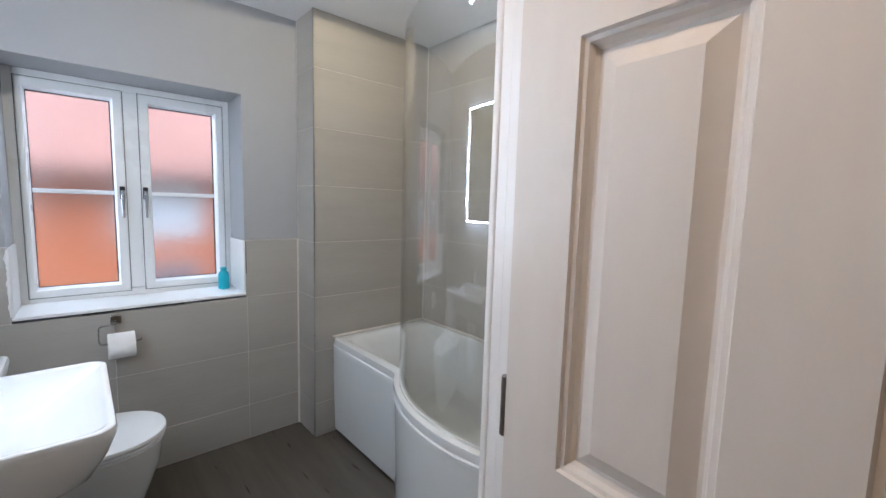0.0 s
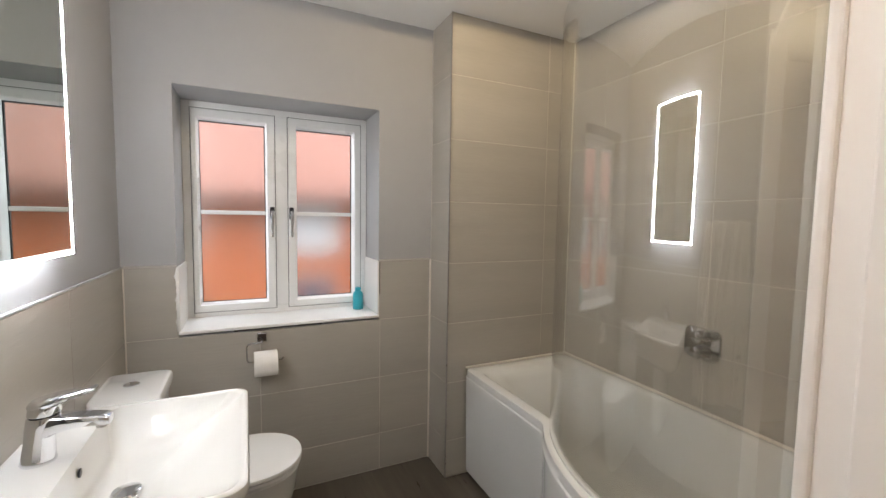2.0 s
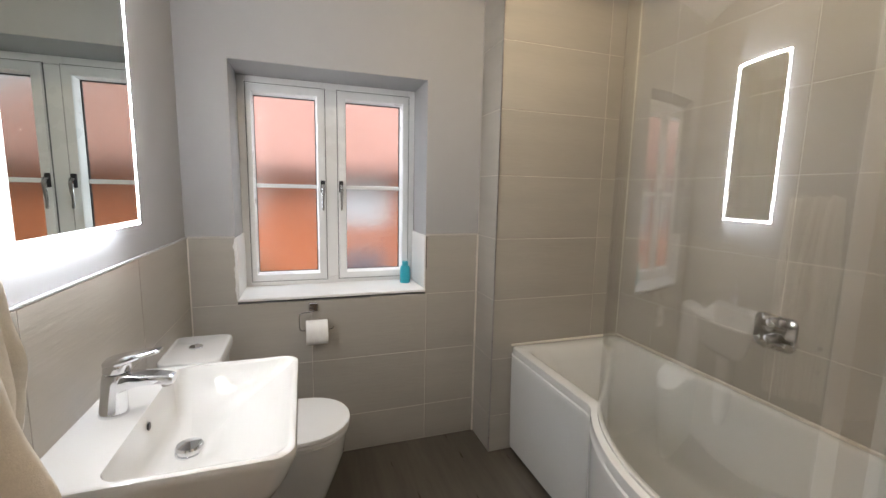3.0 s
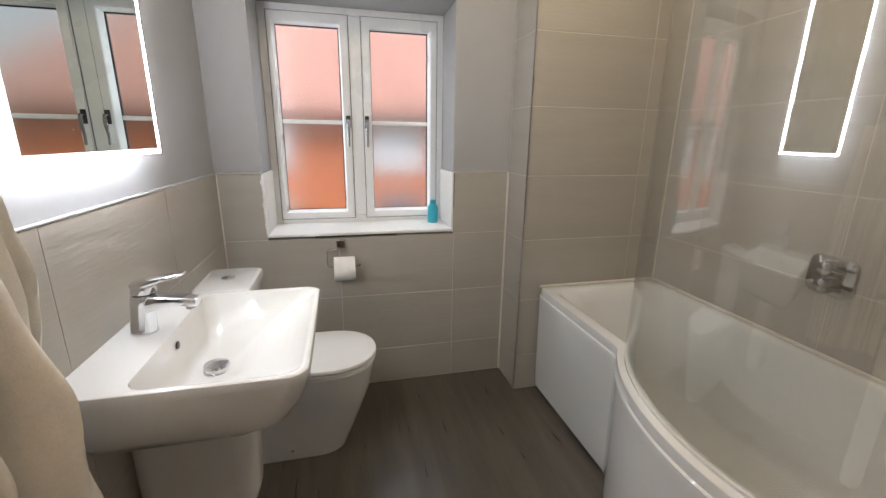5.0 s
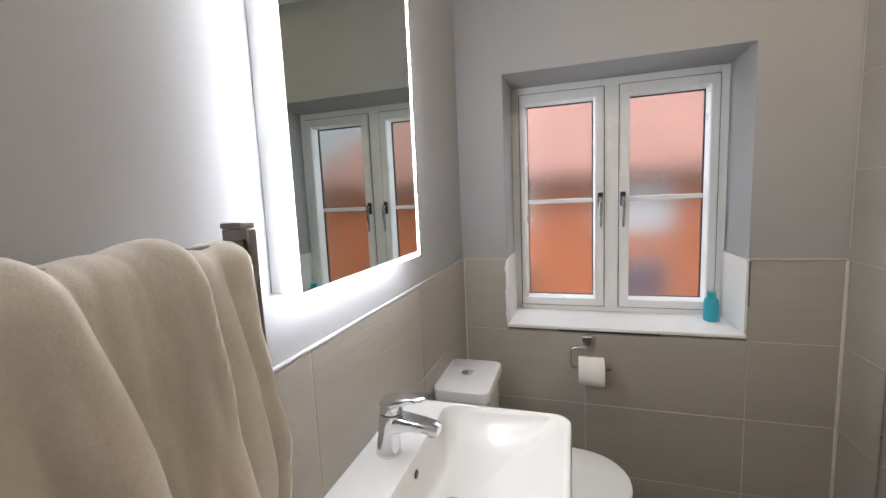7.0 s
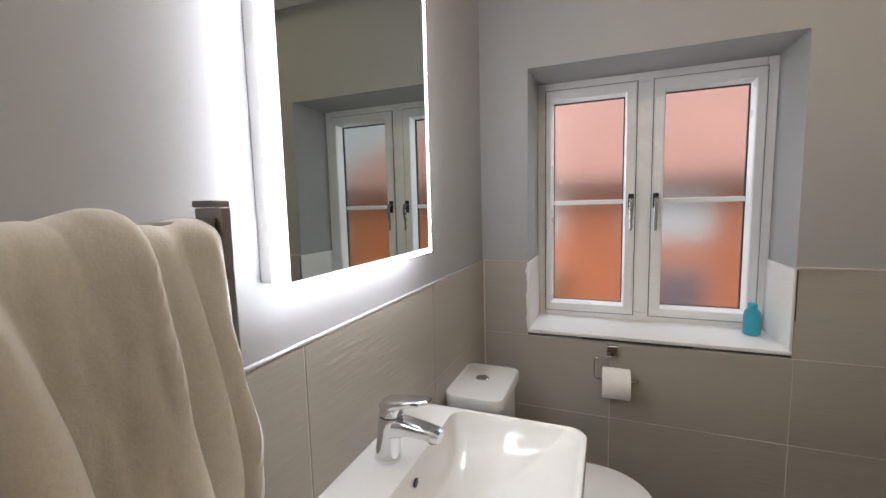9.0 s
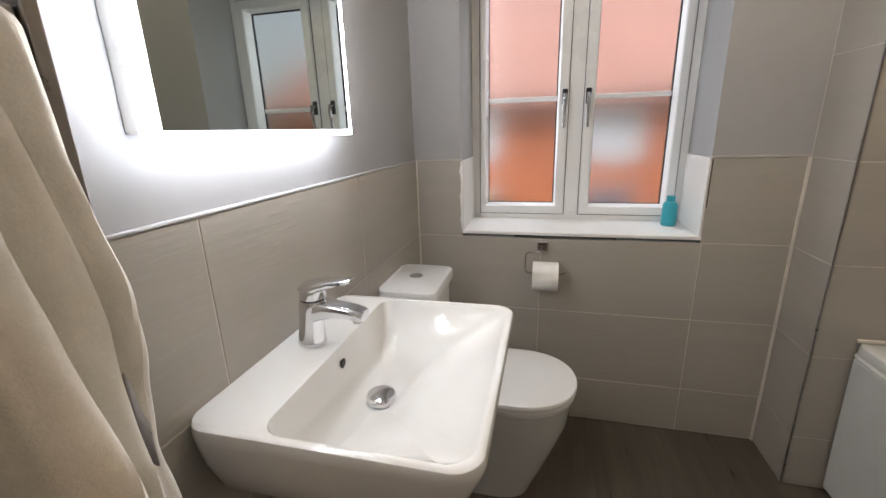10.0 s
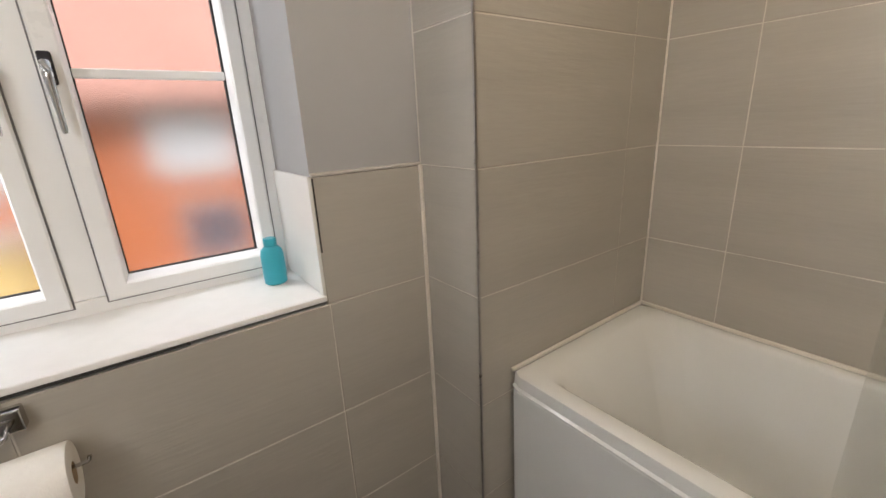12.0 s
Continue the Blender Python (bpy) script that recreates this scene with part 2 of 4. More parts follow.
floor = structure("floor", box(XL - 0.1, XR + 0.1, YS - 0.06, YN + 0.02, -0.12, 0.0), FLOOR, "dark grey-brown wood-grain vinyl bathroom floor", "floor")
structure("floor_landing", box(-1.3, 1.5, -1.9, YS - 0.06, -0.12, -0.002), CARPET, "beige carpet of the landing outside the bathroom", "floor")
structure("ceiling", box(XL - 0.1, XR + 0.1, YS - 0.1, YN + 0.02, ZC, ZC + 0.1), CEILING, "white painted plaster ceiling of the bathroom", "ceiling")
structure("ceiling_landing", box(-1.3, 1.5, -1.9, YS - 0.1, ZC + 0.05, ZC + 0.15), CEILING, "white painted landing ceiling", "ceiling")
wall_west = structure("wall_west", box(XL - 0.12, XL, YS - 0.1, YN + 0.35, -0.1, ZC), PLASTER, "pale grey painted wall with beige tiles below", "wall")
bm = bmesh.new()
box(XL, WX0, YN, YN + 0.35, -0.1, ZC, bm=bm)
box(WX1, XR + 0.12, YN, YN + 0.35, -0.1, ZC, bm=bm)
box(WX0, WX1, YN, YN + 0.35, -0.1, WZ0, bm=bm)
box(WX0, WX1, YN, YN + 0.35, WZ1, ZC, bm=bm)
wall_north = structure("wall_north", bm, PLASTER, "pale grey painted window wall, half tiled in beige", "wall")
wall_east = structure("wall_east", box(XR, XR + 0.12, YS - 0.1, YN, -0.1, ZC), PLASTER, "fully tiled wall along the bath", "wall")
boxing = structure("wall_boxing", box(BX, XR, BY, YN, 0.0, ZC), PLASTER, "boxed-in corner tiled in beige from floor to ceiling", "wall")
bm = bmesh.new()
box(XL, DX0 - 0.03, YS - 0.1, YS, -0.1, ZC, bm=bm)
box(DX1 + 0.03, XR, YS - 0.1, YS, -0.1, ZC, bm=bm)
box(DX0 - 0.03, DX1 + 0.03, YS - 0.1, YS, DZ + 0.03, ZC, bm=bm)
structure("wall_south", bm, PLASTER, "pale grey painted wall with the doorway", "wall")
bm = bmesh.new()
box(-1.4, -1.3, -2.0, YS - 0.1, -0.1, ZC + 0.1, bm=bm)
box(1.5, 1.6, -2.0, YS - 0.1, -0.1, ZC + 0.1, bm=bm)
box(-1.3, 1.5, -2.0, -1.9, -0.1, ZC + 0.1, bm=bm)
box(-1.3, XL - 0.12, YS - 0.2, YS - 0.1, -0.1, ZC + 0.1, bm=bm)
structure("wall_landing", bm, HALL, "warm cream painted landing walls", "wall")

# door lining with its stop and architraves
lining = empty("door_lining", (DX1, YS, 0), "white gloss painted door lining with stop and architrave", "door frame", kind="structure")
for x0, x1 in ((DX0 - 0.03, DX0), (DX1, DX1 + 0.03)):
    thing_part("jamb", box(x0, x1, YS - 0.115, YS + 0.004, 0, DZ, 0.003), GLOSSW, lining)
thing_part("head", box(DX0 - 0.03, DX1 + 0.03, YS - 0.115, YS + 0.004, DZ, DZ + 0.03, 0.003), GLOSSW, lining)
for x0, x1 in ((DX0, DX0 + 0.012), (DX1 - 0.012, DX1)):
    thing_part("stop", box(x0, x1, YS - 0.075, YS - 0.03, 0, DZ, 0.003), GLOSSW, lining)
for x0, x1 in ((DX0 - 0.07, DX0 - 0.008), (DX1 - 0.004, DX1 + 0.06)):
    thing_part("architrave", box(x0, x1, YS, YS + 0.016, 0, DZ + 0.06, 0.005, 3), GLOSSW, lining)
for x0, x1 in ((DX0 - 0.07, DX0 - 0.008), (DX1 + 0.01, DX1 + 0.07)):
    thing_part("architrave", box(x0, x1, YS - 0.116, YS - 0.1, 0, DZ + 0.06, 0.005, 3), GLOSSW, lining)


def panel_door():
    """A moulded six-panel door, hinged at its own origin, lying along -y with its face towards -x."""
    width, height, thick = 0.686, 1.981, 0.035
    door = empty("door_1", (0, 0, 0), "white painted moulded six-panel door, standing open to the landing", "door", kind="structure")
    bm = bmesh.new()
    ys = [0.0, 0.100, 0.292, 0.394, 0.586, width]
    zs = [0.006, 0.20, 0.78, 0.955, 1.535, 1.64, 1.87, height]
    panels = {(1, 1), (3, 1), (1, 3), (3, 3), (1, 5), (3, 5)}
    for i, (a, b) in enumerate(zip(ys, ys[1:])):
        for j, (c, d) in enumerate(zip(zs, zs[1:])):
            if (i, j) in panels:
                # moulded recess: bead, slope down, and a raised field
                rings = []
                for inset, depth in ((0, 0), (0.003, 0.005), (0.009, 0.006), (0.013, 0.014), (0.018, 0.019), (0.023, 0.0185), (0.048, 0.004)):
                    rings.append([(depth, -(a + inset), c + inset), (depth, -(b - inset), c + inset), (depth, -(b - inset), d - inset), (depth, -(a + inset), d - inset)])
                join(bm, loft(rings, False, True))
            else:
                f = bmesh.new()
                f.faces.new([f.verts.new(p) for p in ((0, -a, c), (0, -b, c), (0, -b, d), (0, -a, d))])
                join(bm, f)
    bmesh.ops.remove_doubles(bm, verts=bm.verts[:], dist=0.0002)
    rim = [(0, 0, zs[0]), (0, -width, zs[0]), (0, -width, height), (0, 0, height)]
    back = [(thick, y, z) for _, y, z in rim]
    join(bm, loft([rim, back], False, True))
    bmesh.ops.remove_doubles(bm, verts=bm.verts[:], dist=0.0002)
    leaf = thing_part("door_leaf", bm, DOORW, door)
    for z in (0.23, 0.955, 1.75):
        thing_part("hinge", lathe(((0.004, z), (0.006, z + 0.002), (0.006, z + 0.098), (0.004, z + 0.1)), (0.004, 0.006, 0), n=10), STEEL, leaf, "steel hinge knuckle")
    for side in (-1, 1):
        x = -0.008 if side < 0 else thick + 0.008
        plate = thing_part("handle_plate", box(min(x, 0 if side < 0 else thick), max(x, 0 if side < 0 else thick), -width + 0.03, -width + 0.075, 0.92, 1.08, 0.002), CHROME, leaf)
        thing_part("door_handle", tube([(x, -width + 0.055, 1.03), (x + side * 0.045, -width + 0.055, 1.03), (x + side * 0.05, -width + 0.07, 1.03), (x + side * 0.05, -width + 0.17, 1.028)], 0.009), CHROME, leaf, "chrome lever handle")
    bpy.context.view_layer.update()
    door.matrix_world = pose(0.585, 0.498, 0.0, 0, 0, -4.0)
    return door


panel_door()


# ---- window ----
def window():
    y_frame, y_sash, y_glass = 2.690, 2.680, 2.748
    win = empty("window_1", (0.3, 2.70, WZ0), "white plastic two-casement window with frosted glass", "window", kind="structure")
    x0, x1, z0, z1 = WX0 - 0.006, WX1 + 0.006, 0.820, WZ1 + 0.006
    fw = 0.040
    for n, b in (("frame_stile", (x0, x0 + fw, y_frame, 2.765, z0, z1)), ("frame_stile", (x1 - fw, x1, y_frame, 2.765, z0, z1)),
                 ("frame_rail", (x0 + fw, x1 - fw, y_frame, 2.765, z0, z0 + fw)), ("frame_rail", (x0 + fw, x1 - fw, y_frame, 2.765, z1 - fw, z1)),
                 ("mullion", (0.268, 0.340, y_frame + 0.002, 2.765, z0 + fw, z1 - fw))):
        thing_part(n, box(*b, 0.004, 3), UPVC, win)
    for sx0, sx1, px0, px1, hx in ((-0.094, 0.272, -0.064, 0.228, 0.257), (0.335, 0.711, 0.380, 0.672, 0.3495)):
        sz0, sz1, pz0, pz1 = 0.848, 1.822, 0.889, 1.776
        rings = []
        for inset, y in ((0, 2.74), (0, y_sash + 0.004), (0.004, y_sash), (1, y_sash), (1.12, y_sash + 0.006), (1.3, y_glass)):
            k = min(inset, 1) if inset >= 1 or inset == 0 else 0
            e = 0.004 if 0 < inset < 1 else 0
            a0, a1 = sx0 + (px0 - 0.008 - sx0) * k + e, sx1 + (px1 + 0.008 - sx1) * k - e
            c0, c1 = sz0 + (pz0 - 0.008 - sz0) * k + e, sz1 + (pz1 + 0.008 - sz1) * k - e
            g = 0.0 if inset <= 1 else (0.004 if inset < 1.2 else 0.008)
            rings.append([(a0 + g, y, c0 + g), (a1 - g, y, c0 + g), (a1 - g, y, c1 - g), (a0 + g, y, c1 - g)])
        sash = thing_part("sash", loft(rings, False, False), UPVC, win)
        # thin grey strips round the sash draw its shadow gap as colour
        for b in ((sx0 - 0.0035, sx0, sz0 - 0.0035, sz1 + 0.0035), (sx1, sx1 + 0.0035, sz0 - 0.0035, sz1 + 0.0035), (sx0, sx1, sz0 - 0.0035, sz0), (sx0, sx1, sz1, sz1 + 0.0035)):
            thing_part("seal", box(b[0], b[1], y_frame - 0.0015, y_frame + 0.004, b[2], b[3]), SASH_GAP, sash, "grey strip with the sash gap's shade in its colour")
        for n, b in (("gasket", (px0, px1, y_glass - 0.010, y_glass, pz1 - 0.004, pz1 + 0.003)), ("gasket", (px0, px1, y_glass - 0.010, y_glass, pz0 - 0.002, pz0 + 0.002)),
                     ("gasket", (px0 - 0.002, px0 + 0.002, y_glass - 0.010, y_glass, pz0, pz1)), ("gasket", (px1 - 0.004, px1 + 0.003, y_glass - 0.010, y_glass, pz0, pz1))):
            thing_part(n, box(*b), GASKET, sash)
        pane = thing_part("pane", box(px0 - 0.006, px1 + 0.006, y_glass, y_glass + 0.006, pz0 - 0.006, pz1 + 0.006), FROST, sash, "frosted glass pane")
        pane.visible_shadow = False
        thing_part("glazing_bar", box(px0, px1, y_glass - 0.012, y_glass - 0.001, 1.325, 1.345, 0.003), UPVC, sash)
        # espagnolette handle: rose, neck and hanging lever
        rose = thing_part("handle_rose", box(hx - 0.011, hx + 0.011, y_sash - 0.010, y_sash, 1.305, 1.367, 0.004), BLACK, sash, "dark metal handle rose")
        thing_part("handle", tube([(hx, y_sash - 0.006, 1.345), (hx, y_sash - 0.030, 1.342), (hx, y_sash - 0.036, 1.325), (hx, y_sash - 0.034, 1.29), (hx, y_sash - 0.026, 1.255), (hx, y_sash - 0.030, 1.222), (hx, y_sash - 0.030, 1.214)],
                                  [0.008, 0.009, 0.009, 0.008, 0.006, 0.006, 0.004], 10), CHROME, rose, "polished metal lever handle", True)
    thing_part("outer_sill", box(x0, x1, 2.765, 2.86, z0, z0 + 0.03), UPVC, win)
    return win


window()
sill = structure("window_sill", box(WX0 + 0.001, WX1 - 0.001, 2.4205, 2.70, 0.811, 0.825, 0.003, 3), SILLW, "white painted window sill board", "sill")


structure("trim", box(WX1 + 0.0012, WX1 + 0.0042, YN - TT - 0.0012, YN - TT + 0.002, 0.93, 1.098), DARKGAP, "dark open joint beside the window reveal", "trim")
# solid strip; its near-black colour stands for shade in the open joint
structure("trim", box(0.08, 0.46, 2.4225, 2.4262, 0.8045, 0.8108), DARKGAP, "near-black strip for the shade in the open joint below the sill", "trim")


# ---- bath and screen ----
BATH_Y0, BATH_Y1, BATH_X, RIM = 0.604, 2.204, 1.780, 0.562


def bath_front(y):
    """The outer line of the P-shaped rim."""
    arc = 1.708 - math.sqrt(max(0.757 ** 2 - (y - 1.10) ** 2, 0.001))
    k = 0.012
    a, b = arc, 1.130
    h = max(k - abs(a - b), 0) / k
    return min(a, b) - h * h * k / 4


def p_ring(inset, z, r, end=None, steps=64):
    """A ring of the bath outline with evenly spread places: front side by y, ends and back straight, corners rounded by r."""
    e = inset if end is None else end
    y0, y1, xb = BATH_Y0 + e, BATH_Y1 - e, BATH_X - inset * (0.75 if end else 1)
    ring = []
    for i in range(steps + 1):
        y = y1 - (y1 - y0) * i / steps
        x = bath_front(min(max(y, BATH_Y0), BATH_Y1)) + inset
        for edge in (y1, y0):
            d = abs(y - edge)
            if d < r:
                x += r - math.sqrt(max(r * r - (r - d) ** 2, 0))
        ring.append((x, y, z))
    xs = ring[-1][0]
    for i in range(1, 12):
        ring.append((xs + (xb - xs) * i / 12, y0, z))
    for i in range(0, steps // 2 + 1):
        y = y0 + (y1 - y0) * i / (steps // 2)
        x = xb
        for edge in (y1, y0):
            d = abs(y - edge)
            if d < r:
                x -= r - math.sqrt(max(r * r - (r - d) ** 2, 0))
        ring.append((x, y, z))
    xe = ring[0][0]
    xs = ring[-1][0]
    for i in range(1, 12):
        ring.append((xs + (xe - xs) * i / 12, y1, z))
    return ring


def bath():
    tub = empty("bath", (1.45, 1.4, 0), "white acrylic P-shaped shower bath with curved front panel", "bath")
    rings = [p_ring(0.014, RIM - 0.047, 0.01), p_ring(0.002, RIM - 0.048, 0.01, 0), p_ring(-0.003, RIM - 0.045, 0.01, 0), p_ring(-0.003, RIM - 0.041, 0.01, 0), p_ring(0.002, RIM - 0.035, 0.01), p_ring(0.002, RIM - 0.012, 0.012), p_ring(0.003, RIM - 0.003, 0.014), p_ring(0.009, RIM, 0.018),
             p_ring(0.046, RIM, 0.05, 0.050), p_ring(0.053, RIM - 0.003, 0.06, 0.062), p_ring(0.060, RIM - 0.014, 0.07, 0.082), p_ring(0.070, RIM - 0.06, 0.09, 0.115), p_ring(0.090, RIM - 0.24, 0.12, 0.19),
             p_ring(0.108, RIM - 0.36, 0.13, 0.245), p_ring(0.122, RIM - 0.395, 0.14, 0.27), p_ring(0.145, RIM - 0.412, 0.14, 0.30), p_ring(0.165, RIM - 0.417, 0.14, 0.33)]
    for f in (0.75, 0.5, 0.25, 0.02):
        rings.append([(1.46 + (x - 1.46) * f, 1.4 + (y - 1.4) * (0.6 + 0.4 * f), RIM - 0.418 - 0.004 * (1 - f)) for x, y, _ in rings[16]])
    tubm = thing_part("tub", loft(rings, False, True), ACRYLIC, tub, "glossy white acrylic tub and rim", True)
    panel = []
    steps = 72
    for z, off in ((0.022, 0.017), (0.10, 0.015), (0.30, 0.010), (RIM - 0.080, 0.007), (RIM - 0.062, 0.007), (RIM - 0.054, 0.008), (RIM - 0.051, 0.010), (RIM - 0.050, 0.014)):
        panel.append([(bath_front(BATH_Y1 - 0.004 - (BATH_Y1 - BATH_Y0 - 0.008) * i / steps) + off, BATH_Y1 - 0.004 - (BATH_Y1 - BATH_Y0 - 0.008) * i / steps, z) for i in range(steps + 1)])
    thing_part("bath_panel", loft(panel, False, False, False), ACRYLIC, tub, "smooth white bath side panel", True)
    # near-black sheet: the shade under the panel is put into its colour
    gap_sheet = [[(bath_front(BATH_Y1 - 0.004 - (BATH_Y1 - BATH_Y0 - 0.008) * i / steps) + 0.032, BATH_Y1 - 0.004 - (BATH_Y1 - BATH_Y0 - 0.008) * i / steps, z) for i in range(steps + 1)] for z in (0.0, 0.04)]
    thing_part("panel_gap_shade", loft(gap_sheet, False, False, False), DARKGAP, tub, "near-black sheet for the shade in the gap under the panel")
    thing_part("waste", lathe(((0.001, 0.1435), (0.03, 0.1435), (0.034, 0.146), (0.03, 0.150), (0.012, 0.152), (0.001, 0.152)), (1.45, 1.93, 0)), CHROME, tubm, "chrome waste plug", True)
    return tub


bath()


def screen():
    """Curved glass standing on the bath's bowed rim."""
    sc = empty("shower_screen", (1.2, 1.1, RIM), "curved clear glass shower screen standing on the bath rim", "shower screen")
    n, r0, thick = 40, SCREEN_R, 0.006
    cx, cy = SCREEN_C
    a0, a1 = SCREEN_A
    z0, z1 = RIM + 0.006, SCREEN_TOP
    rings = []
    for i in range(n + 1):
        a = radians(a0 + (a1 - a0) * i / n)
        d = (-math.cos(a), math.sin(a))
        o, p = (cx + r0 * d[0], cy + r0 * d[1]), (cx + (r0 - thick) * d[0], cy + (r0 - thick) * d[1])
        rings.append([(*o, z0), (*o, z1), (*p, z1), (*p, z0)])
    g = thing_part("glass", loft(rings, True, True), CLEAR, sc, "clear curved glass sheet", True)
    g.visible_shadow = False
    a = radians(a1)
    ex, ey = cx - r0 * math.cos(a), cy + r0 * math.sin(a)
    thing_part("wall_profile", box(ex - 0.004, ex + 0.018, YS + 0.001, max(ey + 0.012, YS + 0.03), z0, z1, 0.003), CHROME, sc, "chrome wall profile")
    seal = []
    for i in range(n + 1):
        a = radians(a0 + (a1 - a0) * i / n)
        d = (-math.cos(a), math.sin(a))
        seal.append([(cx + (r0 + e) * d[0], cy + (r0 + e) * d[1], z) for e, z in ((0.001, RIM + 0.001), (0.001, RIM + 0.010), (-0.007, RIM + 0.010), (-0.007, RIM + 0.001))])
    thing_part("bottom_seal", loft(seal), ACRYLIC, sc, "pale plastic bottom seal")
    return sc


screen()


def shower_valve():
    v = empty("shower_valve", (1.784, 1.418, 0.838), "square chrome concealed shower valve with two controls", "shower valve")
    rings = []
    for inset, x in ((0.0, 1.784), (0.0, 1.779), (0.004, 1.775), (0.03, 1.773)):
        rings.append([(x, p[0], p[1]) for p in rounded(1.345 + inset, 1.492 - inset, 0.772 + inset, 0.902 - inset, 0.03 - inset * 0.5, 0, 32)])
    thing_part("plate", loft(rings), DARKCHROME, v, "rounded square chrome plate", True)
    for z, r in ((0.868, 0.024), (0.806, 0.026)):
        knob = thing_part("control", lathe(((r, 1.774), (r, 1.752), (r * 0.92, 1.738), (r * 0.5, 1.734), (0.001, 1.733)), (0, 1.418, z), "x"), DARKCHROME, v, "chrome control knob", True)
        thing_part("lever", box(1.738, 1.752, 1.36, 1.418, z - 0.006, z + 0.006, 0.003), DARKCHROME, knob, "chrome lever")
    return v


shower_valve()


# ---- basin ----
def basin():
    b = empty("wash_basin", (-0.31, 1.468, 0.3), "white ceramic wall-hung wash basin with semi-pedestal", "basin")
    top = 0.812
    x0, x1, y0, y1 = -0.3145, 0.132, 1.205, 1.732
    n = 96
    body = [rounded(x0, x1 - 0.20, y0 + 0.10, y1 - 0.10, 0.03, 0.640, n), rounded(x0, x1 - 0.10, y0 + 0.055, y1 - 0.055, 0.05, 0.655, n), rounded(x0, x1 - 0.045, y0 + 0.020, y1 - 0.020, 0.05, 0.695, n, 0.006),
            rounded(x0, x1 - 0.018, y0 + 0.006, y1 - 0.006, 0.045, 0.745, n, 0.010), rounded(x0, x1 - 0.002, y0, y1, 0.04, 0.79, n, 0.013), rounded(x0, x1, y0, y1, 0.04, 0.802, n, 0.014),
            rounded(x0, x1 - 0.003, y0 + 0.003, y1 - 0.003, 0.038, top - 0.002, n, 0.014), rounded(x0, x1 - 0.007, y0 + 0.007, y1 - 0.007, 0.036, top, n, 0.013)]
    lip = rounded(-0.192, x1 - 0.014, y0 + 0.016, y1 - 0.016, 0.036, top - 0.001, n, 0.012)
    body.append(rounded(-0.199, x1 - 0.010, y0 + 0.011, y1 - 0.011, 0.036, top, n, 0.012))
    body.append(lip)
    dx, dy = -0.108, 1.468
    low = 0.697
    for r in (0.985, 0.965, 0.94, 0.89, 0.83, 0.76, 0.68, 0.6, 0.5, 0.4, 0.3, 0.2, 0.1):
        ring = []
        for px, py, pz in lip:
            vx, vy = px - dx, py - dy
            a = math.atan2(abs(vy) / 0.24, vx / 0.2)
            front = max(0.0, math.cos(a)) ** 1.2
            back = max(0.0, -math.cos(a))
            power = 6.5 * (1 - back) + 15 * back
            f = (3 * r * r - 2 * r ** 3) * front + r ** power * (1 - front)
            # the opening is squared, the trough below it runs oval
            w = min(1.0, max(0.0, (0.95 - r) / 0.55))
            w = w * w * (3 - 2 * w)
            reach = 0.226 if vx > 0 else 0.084
            t = math.atan2(vy / 0.246, vx / reach)
            ex, ey = math.cos(t) * reach, math.sin(t) * 0.246
            ring.append((dx + (vx + (ex - vx) * w) * r, dy + (vy + (ey - vy) * w) * r, low + (pz - low) * f))
        body.append(ring)
    bowl = thing_part("bowl", loft(body), CERAMIC, b, "white glazed ceramic bowl with tap ledge", True)
    ped = []
    for z, ins, front in ((0.285, 0.03, -0.12), (0.289, 0.02, -0.092), (0.300, 0.010, -0.062), (0.325, 0.004, -0.042), (0.36, 0.0, -0.034), (0.50, 0.0, -0.031), (0.665, -0.004, -0.030)):
        ped.append(rounded(-0.3145, front, 1.405 + ins, 1.540 - ins, 0.05, z, 48))
    thing_part("semi_pedestal", loft(ped), CERAMIC, b, "white ceramic semi-pedestal below the bowl", True)
    thing_part("overflow", lathe(((0.001, -0.1905), (0.009, -0.1905), (0.010, -0.1885), (0.0075, -0.1875), (0.001, -0.1875)), (0.003, 1.470, 0.775), "x", 16), BLACK, bowl, "dark overflow hole")
    thing_part("waste", lathe(((0.031, low - 0.002), (0.031, low + 0.004), (0.027, low + 0.005), (0.026, low + 0.013), (0.030, low + 0.016), (0.027, low + 0.021), (0.012, low + 0.024), (0.001, low + 0.0245)), (dx, dy, 0)), CHROME, bowl, "domed chrome click waste", True)
    return b


basin()


